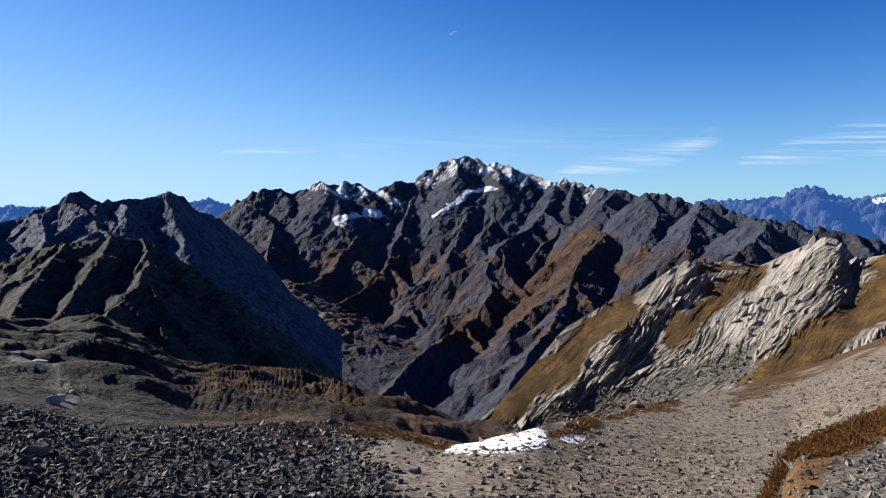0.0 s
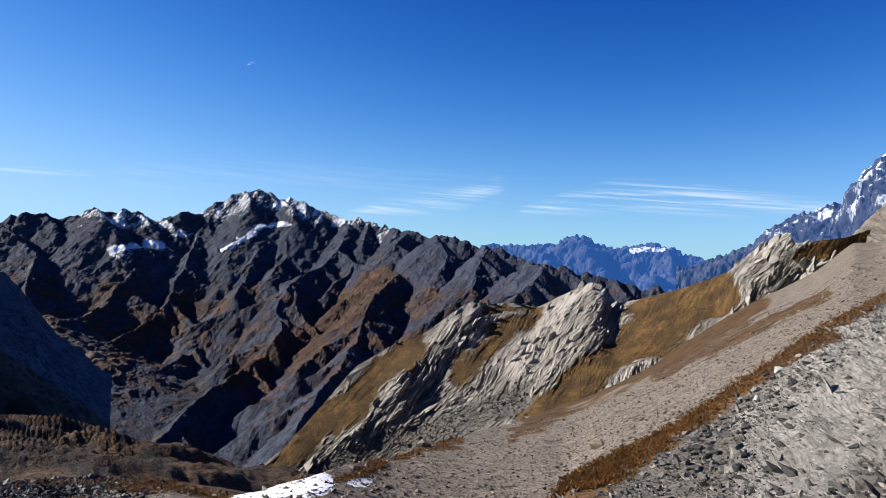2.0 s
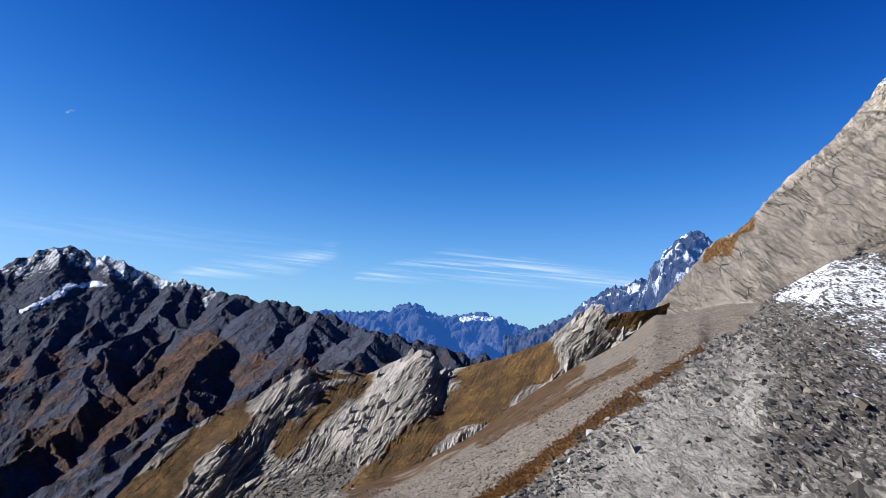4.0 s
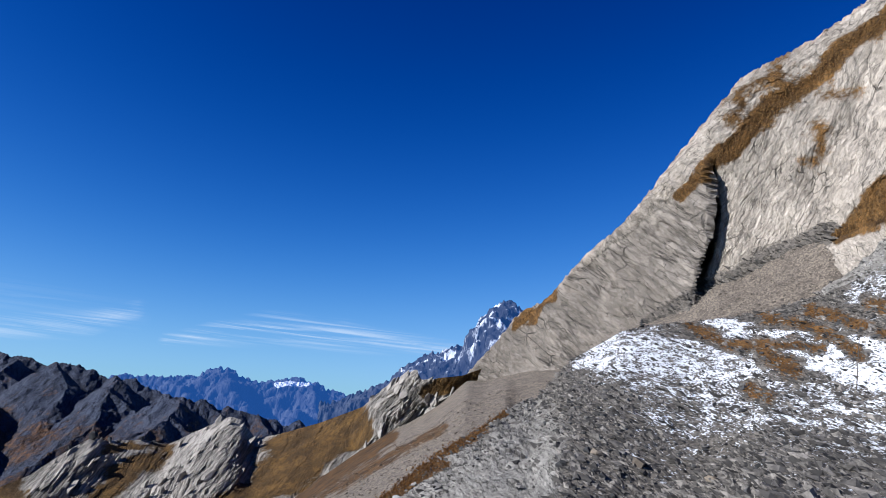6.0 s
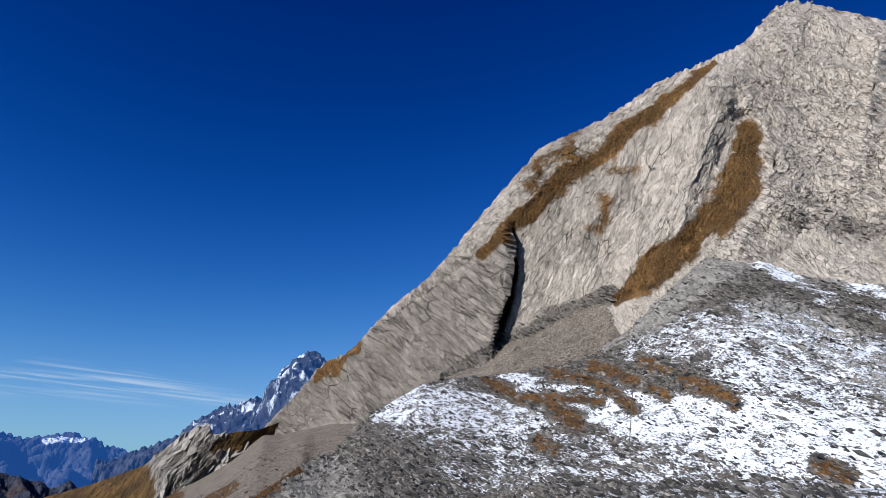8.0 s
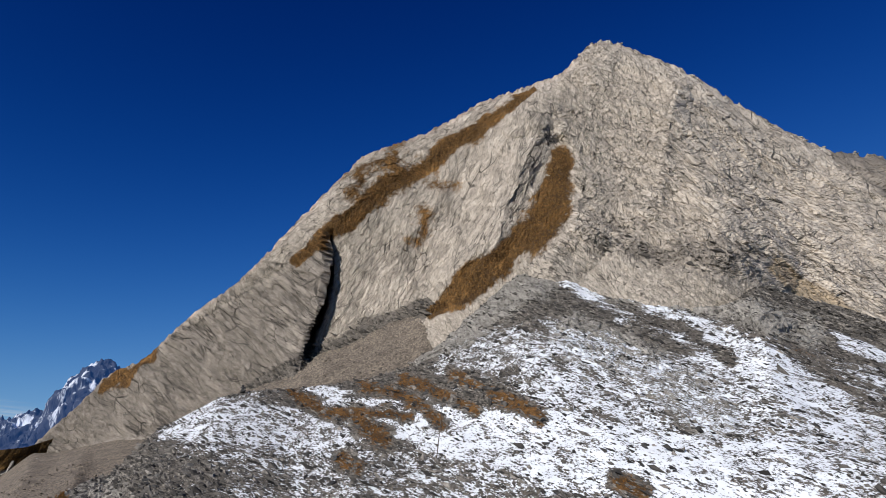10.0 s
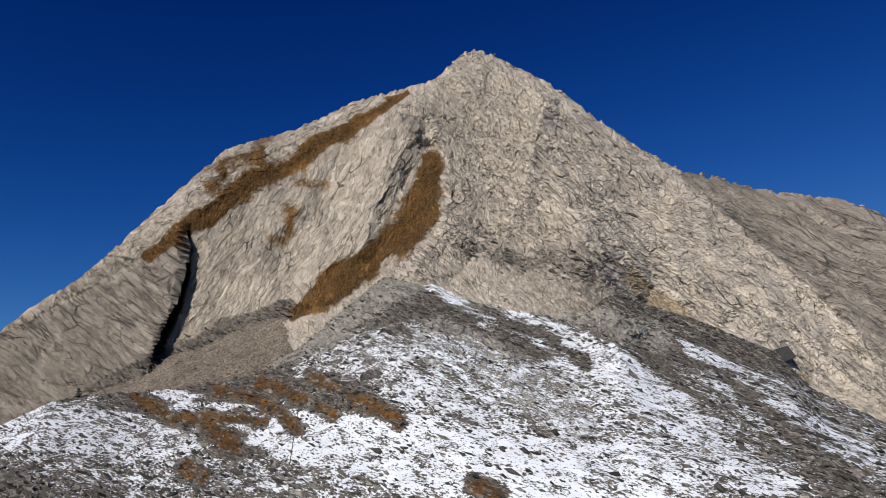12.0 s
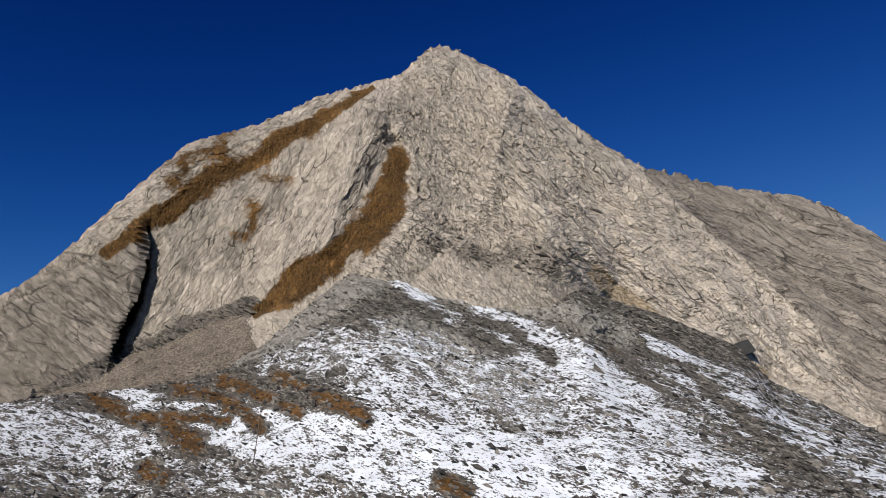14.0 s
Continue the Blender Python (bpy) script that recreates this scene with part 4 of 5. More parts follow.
kinds = ((LEFT_FACE, 33, 2.0, 0.8, 301, 0.5), (bowl, -62, 1.5, 0.5, 303, 0.35), (upper, -33, 1.0, 0.5, 304, 0.7), (middle, 46, 0.6, 0.42, 305, 0.9),
         (right * (1 - far), 43, 1.4, 0.5, 306, 1.0), (far, 36, 3.2, 0.7, 307, 0.6), (2 * cone * (1 - LEFT_FACE), -34, 6.0, 0.22, 308, 0.1))
most = np.argmax([k[0] for k in kinds], 0)
block, proud, along, across = (np.zeros(AZ.shape) for _ in range(4))
for n, (weight, dip, long, wide, seed, stand) in enumerate(kinds):
    here = most == n
    b, u, v = beds(AZ[here], EL[here], dip, long, wide, seed)
    block[here], proud[here], along[here], across[here] = b, stand * b, u + 50 * n, v
bare = 1 - 0.85 * np.clip(1.6 * band(P, PEAK_WEDGE, (1.6, 1.8, 1.8, 1.7, 1.4, 1.1, 0.6)), 0, 1)
P += normals(P) * ((fbm(P, 45, 4, 31) * 3.2 + (fbm(P, 16, 5, 32, True, (1.5, 2.2, 0.5), (42, 0, 0)) - 0.3) * 2.2 * (1 - 0.5 * bowl)) * w * bare)[..., None]
above_foot = smooth(8, 45, np.arange(P.shape[0]))[:, None]
P = pulled(P, (0.5 * proud + rng.normal(0, 0.11, AZ.shape) * (0.35 + 0.65 * (middle + right))) * bare * above_foot * (0.15 + 0.85 * smooth(0.3, 1.6, np.abs(side))) * (0.35 + 0.65 * w))
AZ, EL = bearing_height(P)
P[..., 2] += np.exp(-((np.arange(P.shape[0]) - 354) / 7.0) ** 2)[:, None] * (fbm(np.stack([AZ * 30, 0 * AZ, 0 * AZ], -1), 24, 5, 37, True) - 0.6) * 1.5
PEAK = P
turf = np.maximum.reduce([1.5 * band(P, PEAK_LEDGE, (0.5, 0.9, 1.1, 1.3, 1.1, 1.0, 1.0, 0.8, 0.4), 0.6 * edge), 0.85 * band(P, PEAK_LEDGE_TOP, 1.6, edge), 1.7 * band(P, PEAK_WEDGE, (1.4, 1.8, 2.0, 1.8, 1.6, 1.2, 0.7), 0.7 * edge),
                          0.66 * band(P, PEAK_TUFT_A, 1.6, edge), 0.66 * band(P, PEAK_TUFT_B, 1.3, edge), 1.4 * band(P, PEAK_TUFT_C, (0.7, 1.0), edge)])
rubble = np.maximum.reduce([2.2 * band(P, PEAK_CONE, (1.0, 1.6, 1.9, 1.6, 0.8), 0.4 * edge), 0.55 * band(P, PEAK_BASE, (3, 5, 4), edge)])
PEAK_TURF_WEIGHT, PEAK_RUBBLE = turf, rubble
ochre = band(P, PEAK_STRIP, (0.8, 1.2, 1.3, 1.2, 0.8), 0.5 * edge)
# tone paints in stronger sun on the right face, weaker on the far shoulder
peak = land("limestone_peak", P, MAT_PEAK, {"grass": np.minimum(1, turf), "scree": np.minimum(1, rubble), "dun_shade": np.maximum(0.8 * far, 0.75 * LEFT_FACE), "tone": 0.42 + 0.35 * block + 0.28 * middle + 0.42 * right - 0.4 * far, "bed_along": along, "bed_across": across, "ochre": np.minimum(1, 1.6 * ochre)},
            "pale limestone peak with brown grass ledges and a dark cleft", "mountain", "thing", False)

# the white banded ridge
P = fan([slid(RIDGE_FOOT, -12, -12), RIDGE_FOOT, RIDGE_CREST, slid(RIDGE_CREST, 30, -40), slid(RIDGE_CREST, 120, -260)], [14, 220, 20, 8], (-3, 49), 720)
edge = ragged(P, 14, 1.6)
rng = np.random.default_rng(40)
w = calm(P, 234, 26)
turf = np.maximum.reduce([2.2 * band(P, RIDGE_TURF, (0.5, 0.9, 1.4, 1.7, 1.4), edge), 1.1 * band(P, RIDGE_TURF_B, 1.8, edge), 2.0 * band(P, RIDGE_TURF_C, (1.0, 1.8, 2.2, 2.0, 1.4), edge), 1.3 * band(P, RIDGE_TURF_D, 1.8, edge),
                          1.8 * band(P, RIDGE_TURF_E, 0.9, edge), 1.0 * band(P, RIDGE_TURF_F, 0.7, edge)])
rubble = 1.5 * band(P, RIDGE_SCREE, (0.8, 1.5, 2.0, 2.0), edge)
rough = (1 - 0.8 * np.minimum(1, turf)) * (1 - 0.7 * np.minimum(1, rubble))
P = pulled(P, (4 * band(P, RIDGE_RIB_A, 1.8) + 4 * band(P, RIDGE_RIB_B, 2) + 4 * band(P, RIDGE_RIB_C, 3) + 5 * band(P, RIDGE_RIB_D, 2) + 3 * band(P, RIDGE_PALE, 1.4)) * w)
AZ, EL = bearing_height(P)
low = EL + 0.25 * (AZ - 16) + fbm(P, 12, 3, 403) * 2 < -10
block, along, across = beds(AZ, EL, -60, 2.2, 0.3, 401, 0.5)
flat_b, flat_u, flat_v = beds(AZ, EL, -45, 1.6, 0.3, 402, 0.5)
slab = np.minimum(1, 2 * band(P, RIDGE_PALE, (0.7, 1.2, 1.2)))
block, along, across = np.where(low, flat_b, block) * (1 - 0.7 * slab), np.where(low, flat_u, along), np.where(low, flat_v, across)
P += normals(P) * ((fbm(P, 40, 4, 41) * 1.2 + rough * fbm(P, 13, 4, 42, True, (0.4, 1.6, 2.2), (0, 32, -28)) * 1.6) * w + rough * fbm(P, 3, 3, 43) * 0.3)[..., None]
P = pulled(P, rough * (0.8 * block + rng.normal(0, 0.13, w.shape)) * (0.4 + 0.6 * w))
ridge = land("limestone_ridge", P, MAT_RIDGE, {"grass": np.minimum(1, turf), "scree": np.minimum(1, rubble), "tone": 0.45 + 0.4 * block + 0.5 * slab, "bed_along": along, "bed_across": across}, "white banded limestone ridge with brown grass on its flank", "ridge", "thing", False)
RIDGE, RIDGE_ROUGH, RIDGE_RUBBLE = P, rough, rubble

def seen(bearing, height, away):
    return np.array([away * math.sin(radians(bearing)), away * math.cos(radians(bearing)), 1.7 + away * math.tan(radians(height))])


def broken(line, step, wild, rng):
    """A ridge line cut into short pieces with uneven teeth."""
    out = []
    for a, b in zip(line[:-1], line[1:]):
        n = max(1, int(np.linalg.norm(b - a) / step))
        out += [a + (b - a) * k / n + rng.normal(0, 1, 3) * (0.35, 0.35, 1) * wild * (k > 0) for k in range(n)]
    return out + [line[-1]]


def side_ribs(line, every, long, fall, rng):
    """Short ribs that branch off a ridge line to both sides, falling as they go."""
    out, way = [], 1
    for a, b in zip(line[:-1], line[1:]):
        run = b - a
        flat = np.array([run[0], run[1]]) / (np.hypot(run[0], run[1]) + 1e-6)
        for k in range(int(np.linalg.norm(run) / every + rng.random())):
            p = a + run * rng.random()
            turn = radians(rng.uniform(40, 80)) * way
            way = -way
            d = np.array([flat[0] * math.cos(turn) - flat[1] * math.sin(turn), flat[0] * math.sin(turn) + flat[1] * math.cos(turn)])
            reach = long * rng.uniform(0.6, 1.4)
            bow = p + np.array([*(d * reach * 0.5), -fall * 0.45 * reach]) + rng.normal(0, 0.05 * reach, 3) * (1, 1, 0.3)
            out.append([p, bow, p + np.array([*(d * reach), -fall * reach])])
    return out


def ridge_land(lines, bearings, columns, reach, rows, floor, warp, seed):
    """A sheet whose height falls away at a set steepness from ridge lines; the ridges wander by warp metres."""
    a, r = np.meshgrid(np.radians(np.linspace(*bearings, columns)), np.linspace(*reach, rows))
    P = np.stack([r * np.sin(a), r * np.cos(a), 0 * a], -1)
    x = P[..., 0] + fbm(P, 6 * warp, 4, seed) * warp + fbm(P, 1.4 * warp, 3, seed + 3) * 0.28 * warp
    y = P[..., 1] + fbm(P, 6 * warp, 4, seed + 1) * warp + fbm(P, 1.4 * warp, 3, seed + 4) * 0.28 * warp
    top = floor + 0 * a
    for line, steep in lines:
        for p, q in zip(line[:-1], line[1:]):
            # only the part of the sheet that this piece of ridge can rise above
            middle = (p + q) / 2
            away, wide = math.hypot(middle[0], middle[1]), (max(p[2], q[2]) - floor) / steep + np.linalg.norm(q - p) / 2 + 2 * warp
            near, cols = np.abs(r[:, 0] - away) < wide, np.abs(a[0] - math.atan2(middle[0], middle[1])) < math.asin(min(1, wide / away))
            if not near.any() or not cols.any():
                continue
            part = np.s_[near.argmax():len(near) - near[::-1].argmax(), cols.argmax():len(cols) - cols[::-1].argmax()]
            d = q - p
            t = np.clip(((x[part] - p[0]) * d[0] + (y[part] - p[1]) * d[1]) / (d[0] ** 2 + d[1] ** 2 + 1e-6), 0, 1)
            top[part] = np.maximum(top[part], p[2] + t * d[2] - steep * np.hypot(x[part] - p[0] - t * d[0], y[part] - p[1] - t * d[1]))
    P[..., 2] = top
    return P


# terraces and the dark hill
P = fan([slid(TERRACE_NEAR, -20, -8), TERRACE_NEAR, TERRACE_FAR, slid(TERRACE_FAR, 30, -30), slid(TERRACE_FAR, 250, -320)], [6, 240, 14, 10], (-46, 6), 560, 0.6, 0.3)
w = smooth(62, 140, np.hypot(P[..., 0], P[..., 1])) * calm(P, 246, 20)
P[..., 2] += (fbm(P, 70, 4, 51) * 7.0 + (fbm(P, 42, 5, 52, True, (2.2, 0.8, 1), (0, 0, 25)) - 0.2) * 9.0 + (fbm(P, 16, 4, 55, True, (2.0, 0.8, 1), (0, 0, 40)) - 0.2) * 3.0) * w
AZ, EL = bearing_height(P)
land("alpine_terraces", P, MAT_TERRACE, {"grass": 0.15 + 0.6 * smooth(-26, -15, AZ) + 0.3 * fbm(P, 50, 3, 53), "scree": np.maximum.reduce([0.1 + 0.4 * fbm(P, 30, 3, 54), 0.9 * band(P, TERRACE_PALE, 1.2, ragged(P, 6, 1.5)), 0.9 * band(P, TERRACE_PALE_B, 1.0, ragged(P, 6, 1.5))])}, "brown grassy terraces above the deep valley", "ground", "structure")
TERRACE = P

rng = np.random.default_rng(60)
ribs = [[seen(*p) for p in rib] for rib in HILL_RIBS]
lines = [(broken(r, 14, 1.2, rng), 1.15 if n in (0, 5, 6) else 0.85) for n, r in enumerate(ribs)]
for r in ribs[1:5]:
    lines += [(b, 0.85) for b in side_ribs(r, 16, 26, 0.55, rng)]
P = ridge_land(lines, (-46, -8), 640, (215, 900), 330, -330, 4, 61)
P[..., 2] += (fbm(P, 18, 5, 63, True, (0.7, 0.7, 1.5)) - 0.2) * 2.0 + fbm(P, 5, 3, 66) * 0.7
AZ, EL = bearing_height(P)
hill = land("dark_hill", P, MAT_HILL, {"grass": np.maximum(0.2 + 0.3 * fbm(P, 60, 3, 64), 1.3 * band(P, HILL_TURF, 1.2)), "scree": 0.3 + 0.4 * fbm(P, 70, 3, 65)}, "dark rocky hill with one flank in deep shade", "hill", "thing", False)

crest = [np.array(c, float) for c in LEFTPEAK_CREST]
ribs = [[seen(*p) for p in rib] for rib in LEFTPEAK_RIBS]
lines = [(broken(crest, 16, 2.0, rng), 1.35)] + [(broken(r, 30, 2.5, rng), 0.85) for r in ribs]
for r in [crest[:8]] + ribs[:3]:
    lines += [(b, 0.8) for b in side_ribs(r, 45, 60, 0.5, rng)]
P = ridge_land(lines, (-46, -8), 520, (560, 1420), 260, -470, 9, 71)
P[..., 2] += (fbm(P, 45, 5, 73, True, (0.7, 0.7, 1.5)) - 0.2) * 5 + fbm(P, 12, 3, 74) * 2.0
AZ, EL = bearing_height(P)
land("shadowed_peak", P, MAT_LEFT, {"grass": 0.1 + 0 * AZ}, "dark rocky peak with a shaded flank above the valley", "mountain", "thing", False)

# the massif across the valley
rng = np.random.default_rng(80)
crest = [np.array(c, float) for c in MASSIF_CREST]
ribs = [[seen(*p) for p in rib] for rib in MASSIF_RIBS]
lines = [(broken(crest, 22, 9, rng), 1.0)] + [(broken(r, 60, 5, rng), 0.78) for r in ribs]
for r, every, long in [(crest, 90, 150)] + [(r, 150, 190) for r in ribs]:
    lines += [(b, 0.8) for b in side_ribs(r, every, long, 0.5, rng)]
lines.append(([seen(-12.4, -5.4, 2300), seen(-10.9, -7.5, 2060), seen(-11.6, -10.0, 1850)], 0.3))
P = ridge_land(lines, (-21, 47), 860, (1100, 3200), 330, -500, 22, 81)
P[..., 2] += smooth(-460, -300, P[..., 2]) * ((fbm(P, 90, 5, 83, True, (0.7, 0.7, 1.6)) - 0.2) * 13 + fbm(P, 26, 3, 86) * 5)
edge = ragged(P, 160, 2.2)
AZ, EL = bearing_height(P)
snow = np.maximum.reduce([0.52 * np.minimum(1, 1.3 * band(P, MASSIF_SNOW_A, 1.2, edge)), 0.49 * np.minimum(1, 1.5 * band(P, MASSIF_SNOW_B, (1.5, 2.0, 1.6, 1.0, 0.8), edge)), 0.75 * band(P, MASSIF_SNOW_C, 0.9, edge), 0.8 * band(P, MASSIF_SNOW_D, 0.6, edge)])
turf = np.maximum.reduce([band(P, MASSIF_TURF_A, (1.6, 2.0, 1.6), edge), band(P, MASSIF_TURF_B, (2.5, 2.5, 2, 2), edge), 0.2 + 0.3 * smooth(-1, -4, EL) - 0.14 * smooth(-9, -12, EL) + 0.25 * fbm(P, 120, 4, 87)])
MASSIF = P
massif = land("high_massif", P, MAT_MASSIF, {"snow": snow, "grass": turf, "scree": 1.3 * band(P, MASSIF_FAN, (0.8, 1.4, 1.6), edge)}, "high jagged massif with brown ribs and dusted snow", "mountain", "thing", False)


def far_ridge(name, line, bearings, seed, material, jag, label, low):
    P = fan([slid(line, -900, -700), line, slid(line, 60, -300)], [140, 8], bearings, 460, 0.5, 0.05)
    w = calm(P, 140, 12, 0.15)
    a, e = bearing_height(P)
    P += normals(P) * ((fbm(P, 420, 6, seed, True, (0.6, 0.6, 1.7)) - 0.2) * jag * w)[..., None]
    P += normals(P) * ((fbm(P, 120, 5, seed + 5, True, (0.5, 0.5, 1.5)) - 0.2) * 22)[..., None]
    crest = np.exp(-((np.arange(P.shape[0]) - 140) / 10.0) ** 2)[:, None]
    P[..., 2] += crest * (fbm(np.stack([a * 40, 0 * a, 0 * a], -1), 22, 5, seed, True) - 0.3) * 34
    return land(name, P, material, {"snow": np.maximum(0.05 + smooth(low, low + 3.5, e) * 0.35, 0.9 * band(P, RANGE_SNOW, 0.35))}, label, "mountain", "thing")


def patch(name, P, mask, material, parent, lift, label="", category=""):
    """A cover laid over the cells of a sheet where mask is set, a little above it."""
    q = P + normals(P) * lift
    nv, nu = mask.shape
    # only the largest joined piece of the mask
    todo, best = {(int(a), int(c)) for a, c in np.argwhere(mask[:-1, :-1])}, set()
    while todo:
        heap, piece = [todo.pop()], set()
        while heap:
            a, c = heap.pop()
            piece.add((a, c))
            for s in ((a + 1, c), (a - 1, c), (a, c + 1), (a, c - 1)):
                if s in todo:
                    todo.remove(s)
                    heap.append(s)
        best = max(best, piece, key=len)
    mask = np.zeros_like(mask)
    for a, c in best:
        mask[a, c] = True
    i = np.arange(nv * nu).reshape(nv, nu)
    quads = np.stack([i[:-1, :-1], i[:-1, 1:], i[1:, 1:], i[1:, :-1]], -1)[mask[:-1, :-1]]
    used, quads = np.unique(quads, return_inverse=True)
    me = bpy.data.meshes.new(name)
    me.from_pydata(q.reshape(-1, 3)[used].tolist(), [], quads.reshape(-1, 4).tolist())
    me.materials.append(material)
    ob = new(name, me)
    ob.parent = parent
    return tagged(ob, label, category)


m = Nodes("old_snow")
crust, fine = m.noise(0.8, 4, 0.6), m.noise(0.12, 3, 0.6)
MAT_SNOW = m.done(m.mix(m.ramp(m.math("ADD", m.math("MULTIPLY", crust, 0.5), m.math("MULTIPLY", fine, 0.5)), 0.4, 0.32), (0.7, 0.72, 0.76), (0.13, 0.125, 0.12)), 0.6, crust, 0.5, 0.1)
patch("snow_patch", NEAR, (GROUND_DRIFT + 0.25 * fbm(NEAR, 1.5, 3, 19)) > 0.42, MAT_SNOW, None, 0.05, "patch of old snow lying in the scree hollow", "snow")
for path in (MASSIF_SNOW_C, MASSIF_SNOW_D):
    patch("snowfield", MASSIF, band(MASSIF, path, 0.26) + 0.8 * fbm(MASSIF, 40, 4, 86) > 0.6, MAT_SNOW, massif, 2.5, "small white snowfield")
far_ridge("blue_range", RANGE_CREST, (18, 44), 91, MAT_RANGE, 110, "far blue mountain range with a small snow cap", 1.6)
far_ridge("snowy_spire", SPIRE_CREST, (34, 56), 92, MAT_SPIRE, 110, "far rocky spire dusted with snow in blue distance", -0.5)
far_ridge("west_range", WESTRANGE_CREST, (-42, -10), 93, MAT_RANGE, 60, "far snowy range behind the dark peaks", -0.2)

# ---------------------------------------------------------------- high thin cloud
m = Nodes("cirrus")
streak = m.noise(260, 6, 0.62, (0, 3, -35), (3.5, 3.5, 0.12), 0.5)
wisp = m.math("MULTIPLY", m.attr("cloud"), m.ramp(streak, 0.4, 0.75))
out = m.node("ShaderNodeMixShader", {0: wisp, 1: m.node("ShaderNodeBsdfTransparent").outputs[0], 2: m.node("ShaderNodeEmission", {"Color": (0.75, 0.87, 1.0, 1), "Strength": 0.5}).outputs[0]})
m.t.links.new(out.outputs[0], m.t.nodes["Material Output"].inputs["Surface"])
a, e = np.meshgrid(np.radians(np.linspace(-22, 60, 500)), np.radians(np.linspace(0.5, 18, 130)))
P = np.stack([4750 * np.sin(a) * np.cos(e), 4750 * np.cos(a) * np.cos(e), 4750 * np.sin(e) + 1.7], -1)
cloud = np.maximum.reduce([1.0 * band(P, CLOUD_A, (0.5, 1.0, 1.5, 1.5, 0.7)), 0.85 * band(P, CLOUD_B, (0.5, 1.0, 1.2, 0.8)), 0.6 * band(P, CLOUD_C, 0.8), 0.7 * band(P, CLOUD_D, (0.15, 0.3, 0.15)), 0.14 * band(P, CLOUD_E, 1.6), band(P, TRAIL, 0.055)])
land("cirrus_cloud", P, m.mat, {"cloud": cloud}, "thin white streaks of high cloud", "backdrop", "structure")

# ---------------------------------------------------------------- stones
def stone_material(name, light, dark):
    m = Nodes(name)
    tone = m.node("ShaderNodeNewGeometry").outputs["Random Per Island"]
    n = m.noise(0.35, 4, 0.65)
    c = m.mix(m.math("POWER", tone, 1.6), dark, light)
    c = m.mix(m.ramp(n, 0.38, 0.62), m.mix(0.6, c, dark), c)
    return m.done(c, 0.88, n, 0.7, 0.05)


MAT_STONE_GREY = stone_material("grey_stone", (0.27, 0.245, 0.215), (0.028, 0.026, 0.024))
MAT_STONE_TAN = stone_material("tan_stone", (0.34, 0.285, 0.22), (0.05, 0.042, 0.034))
MAT_STONE_FIELD = stone_material("field_stone", (0.325, 0.312, 0.293), (0.026, 0.026, 0.026))
MAT_STONE_DARK = stone_material("dark_stone", (0.078, 0.0761, 0.0735), (0.013, 0.013, 0.013))
MAT_STONE_PALE = stone_material("pale_stone", (0.273, 0.254, 0.227), (0.13, 0.12, 0.111))

STONE_V = np.array([(1, 0, 0), (-1, 0, 0), (0, 1, 0), (0, -1, 0), (0, 0, 1), (0, 0, -1)], float)
STONE_F = np.array([(0, 2, 4), (2, 1, 4), (1, 3, 4), (3, 0, 4), (2, 0, 5), (1, 2, 5), (3, 1, 5), (0, 3, 5)])


def stones(name, P, weight, count, sizes, material, seed, flat=0.6, long=1.0, sink=0.25, label="", category="stones"):
    """Angular stones strewn over a sheet where weight is high; one object. sizes: least and usual radius in metres."""
    rng = np.random.default_rng(seed)
    area = np.linalg.norm(np.cross(np.gradient(P, axis=1), np.gradient(P, axis=0)), axis=-1)
    w = (np.clip(weight, 0, None) * area)[:-1, :-1].reshape(-1)
    pick = rng.choice(len(w), count, p=w / w.sum())
    i, j = pick // (P.shape[1] - 1), pick % (P.shape[1] - 1)
    s, t = rng.random((2, count, 1))
    at = P[i, j] * (1 - s) * (1 - t) + P[i + 1, j] * s * (1 - t) + P[i, j + 1] * (1 - s) * t + P[i + 1, j + 1] * s * t
    size = np.minimum(sizes[0] + (sizes[1] - sizes[0]) * rng.exponential(1.0, count), sizes[1] * 3.5)
    shape = (STONE_V[None] + rng.normal(0, 0.3, (count, len(STONE_V), 3))) * (0.65 + 0.75 * rng.random((count, len(STONE_V), 1)))
    shape = shape * np.stack([long * (0.8 + 0.5 * rng.random(count)), 0.6 + 0.4 * rng.random(count), flat * (0.6 + 0.6 * rng.random(count))], -1)[:, None]
    a = rng.random(count) * 6.283 if long <= 1.2 else 1.57 + rng.normal(0, 0.35, count)
    b = rng.normal(0, 0.35, count)
    y, z = shape[..., 1] * np.cos(b)[:, None] - shape[..., 2] * np.sin(b)[:, None], shape[..., 1] * np.sin(b)[:, None] + shape[..., 2] * np.cos(b)[:, None]
    x = shape[..., 0] * np.cos(a)[:, None] - y * np.sin(a)[:, None]
    y = shape[..., 0] * np.sin(a)[:, None] + y * np.cos(a)[:, None]
    if long > 1.2:
        z = z + 0.42 * y
    V = np.stack([x, y, z], -1) * size[:, None, None] + at[:, None]
    V[..., 2] += (size * flat * (0.5 - sink))[:, None]
    F = (STONE_F[None] + (np.arange(count) * len(STONE_V))[:, None, None]).reshape(-1, 3)
    me = bpy.data.meshes.new(name)
    me.vertices.add(V.shape[0] * V.shape[1])
    me.vertices.foreach_set("co", V.reshape(-1).astype(np.float32))
    me.loops.add(F.size)
    me.loops.foreach_set("vertex_index", F.reshape(-1).astype(np.int32))
    me.polygons.add(len(F))
    me.polygons.foreach_set("loop_start", np.arange(0, F.size, 3, dtype=np.int32))
    me.polygons.foreach_set("use_smooth", np.zeros(len(F), bool))
    me.update(calc_edges=True)
    me.materials.append(material)
    return tagged(new(name, me), label, category, "", "stuff")


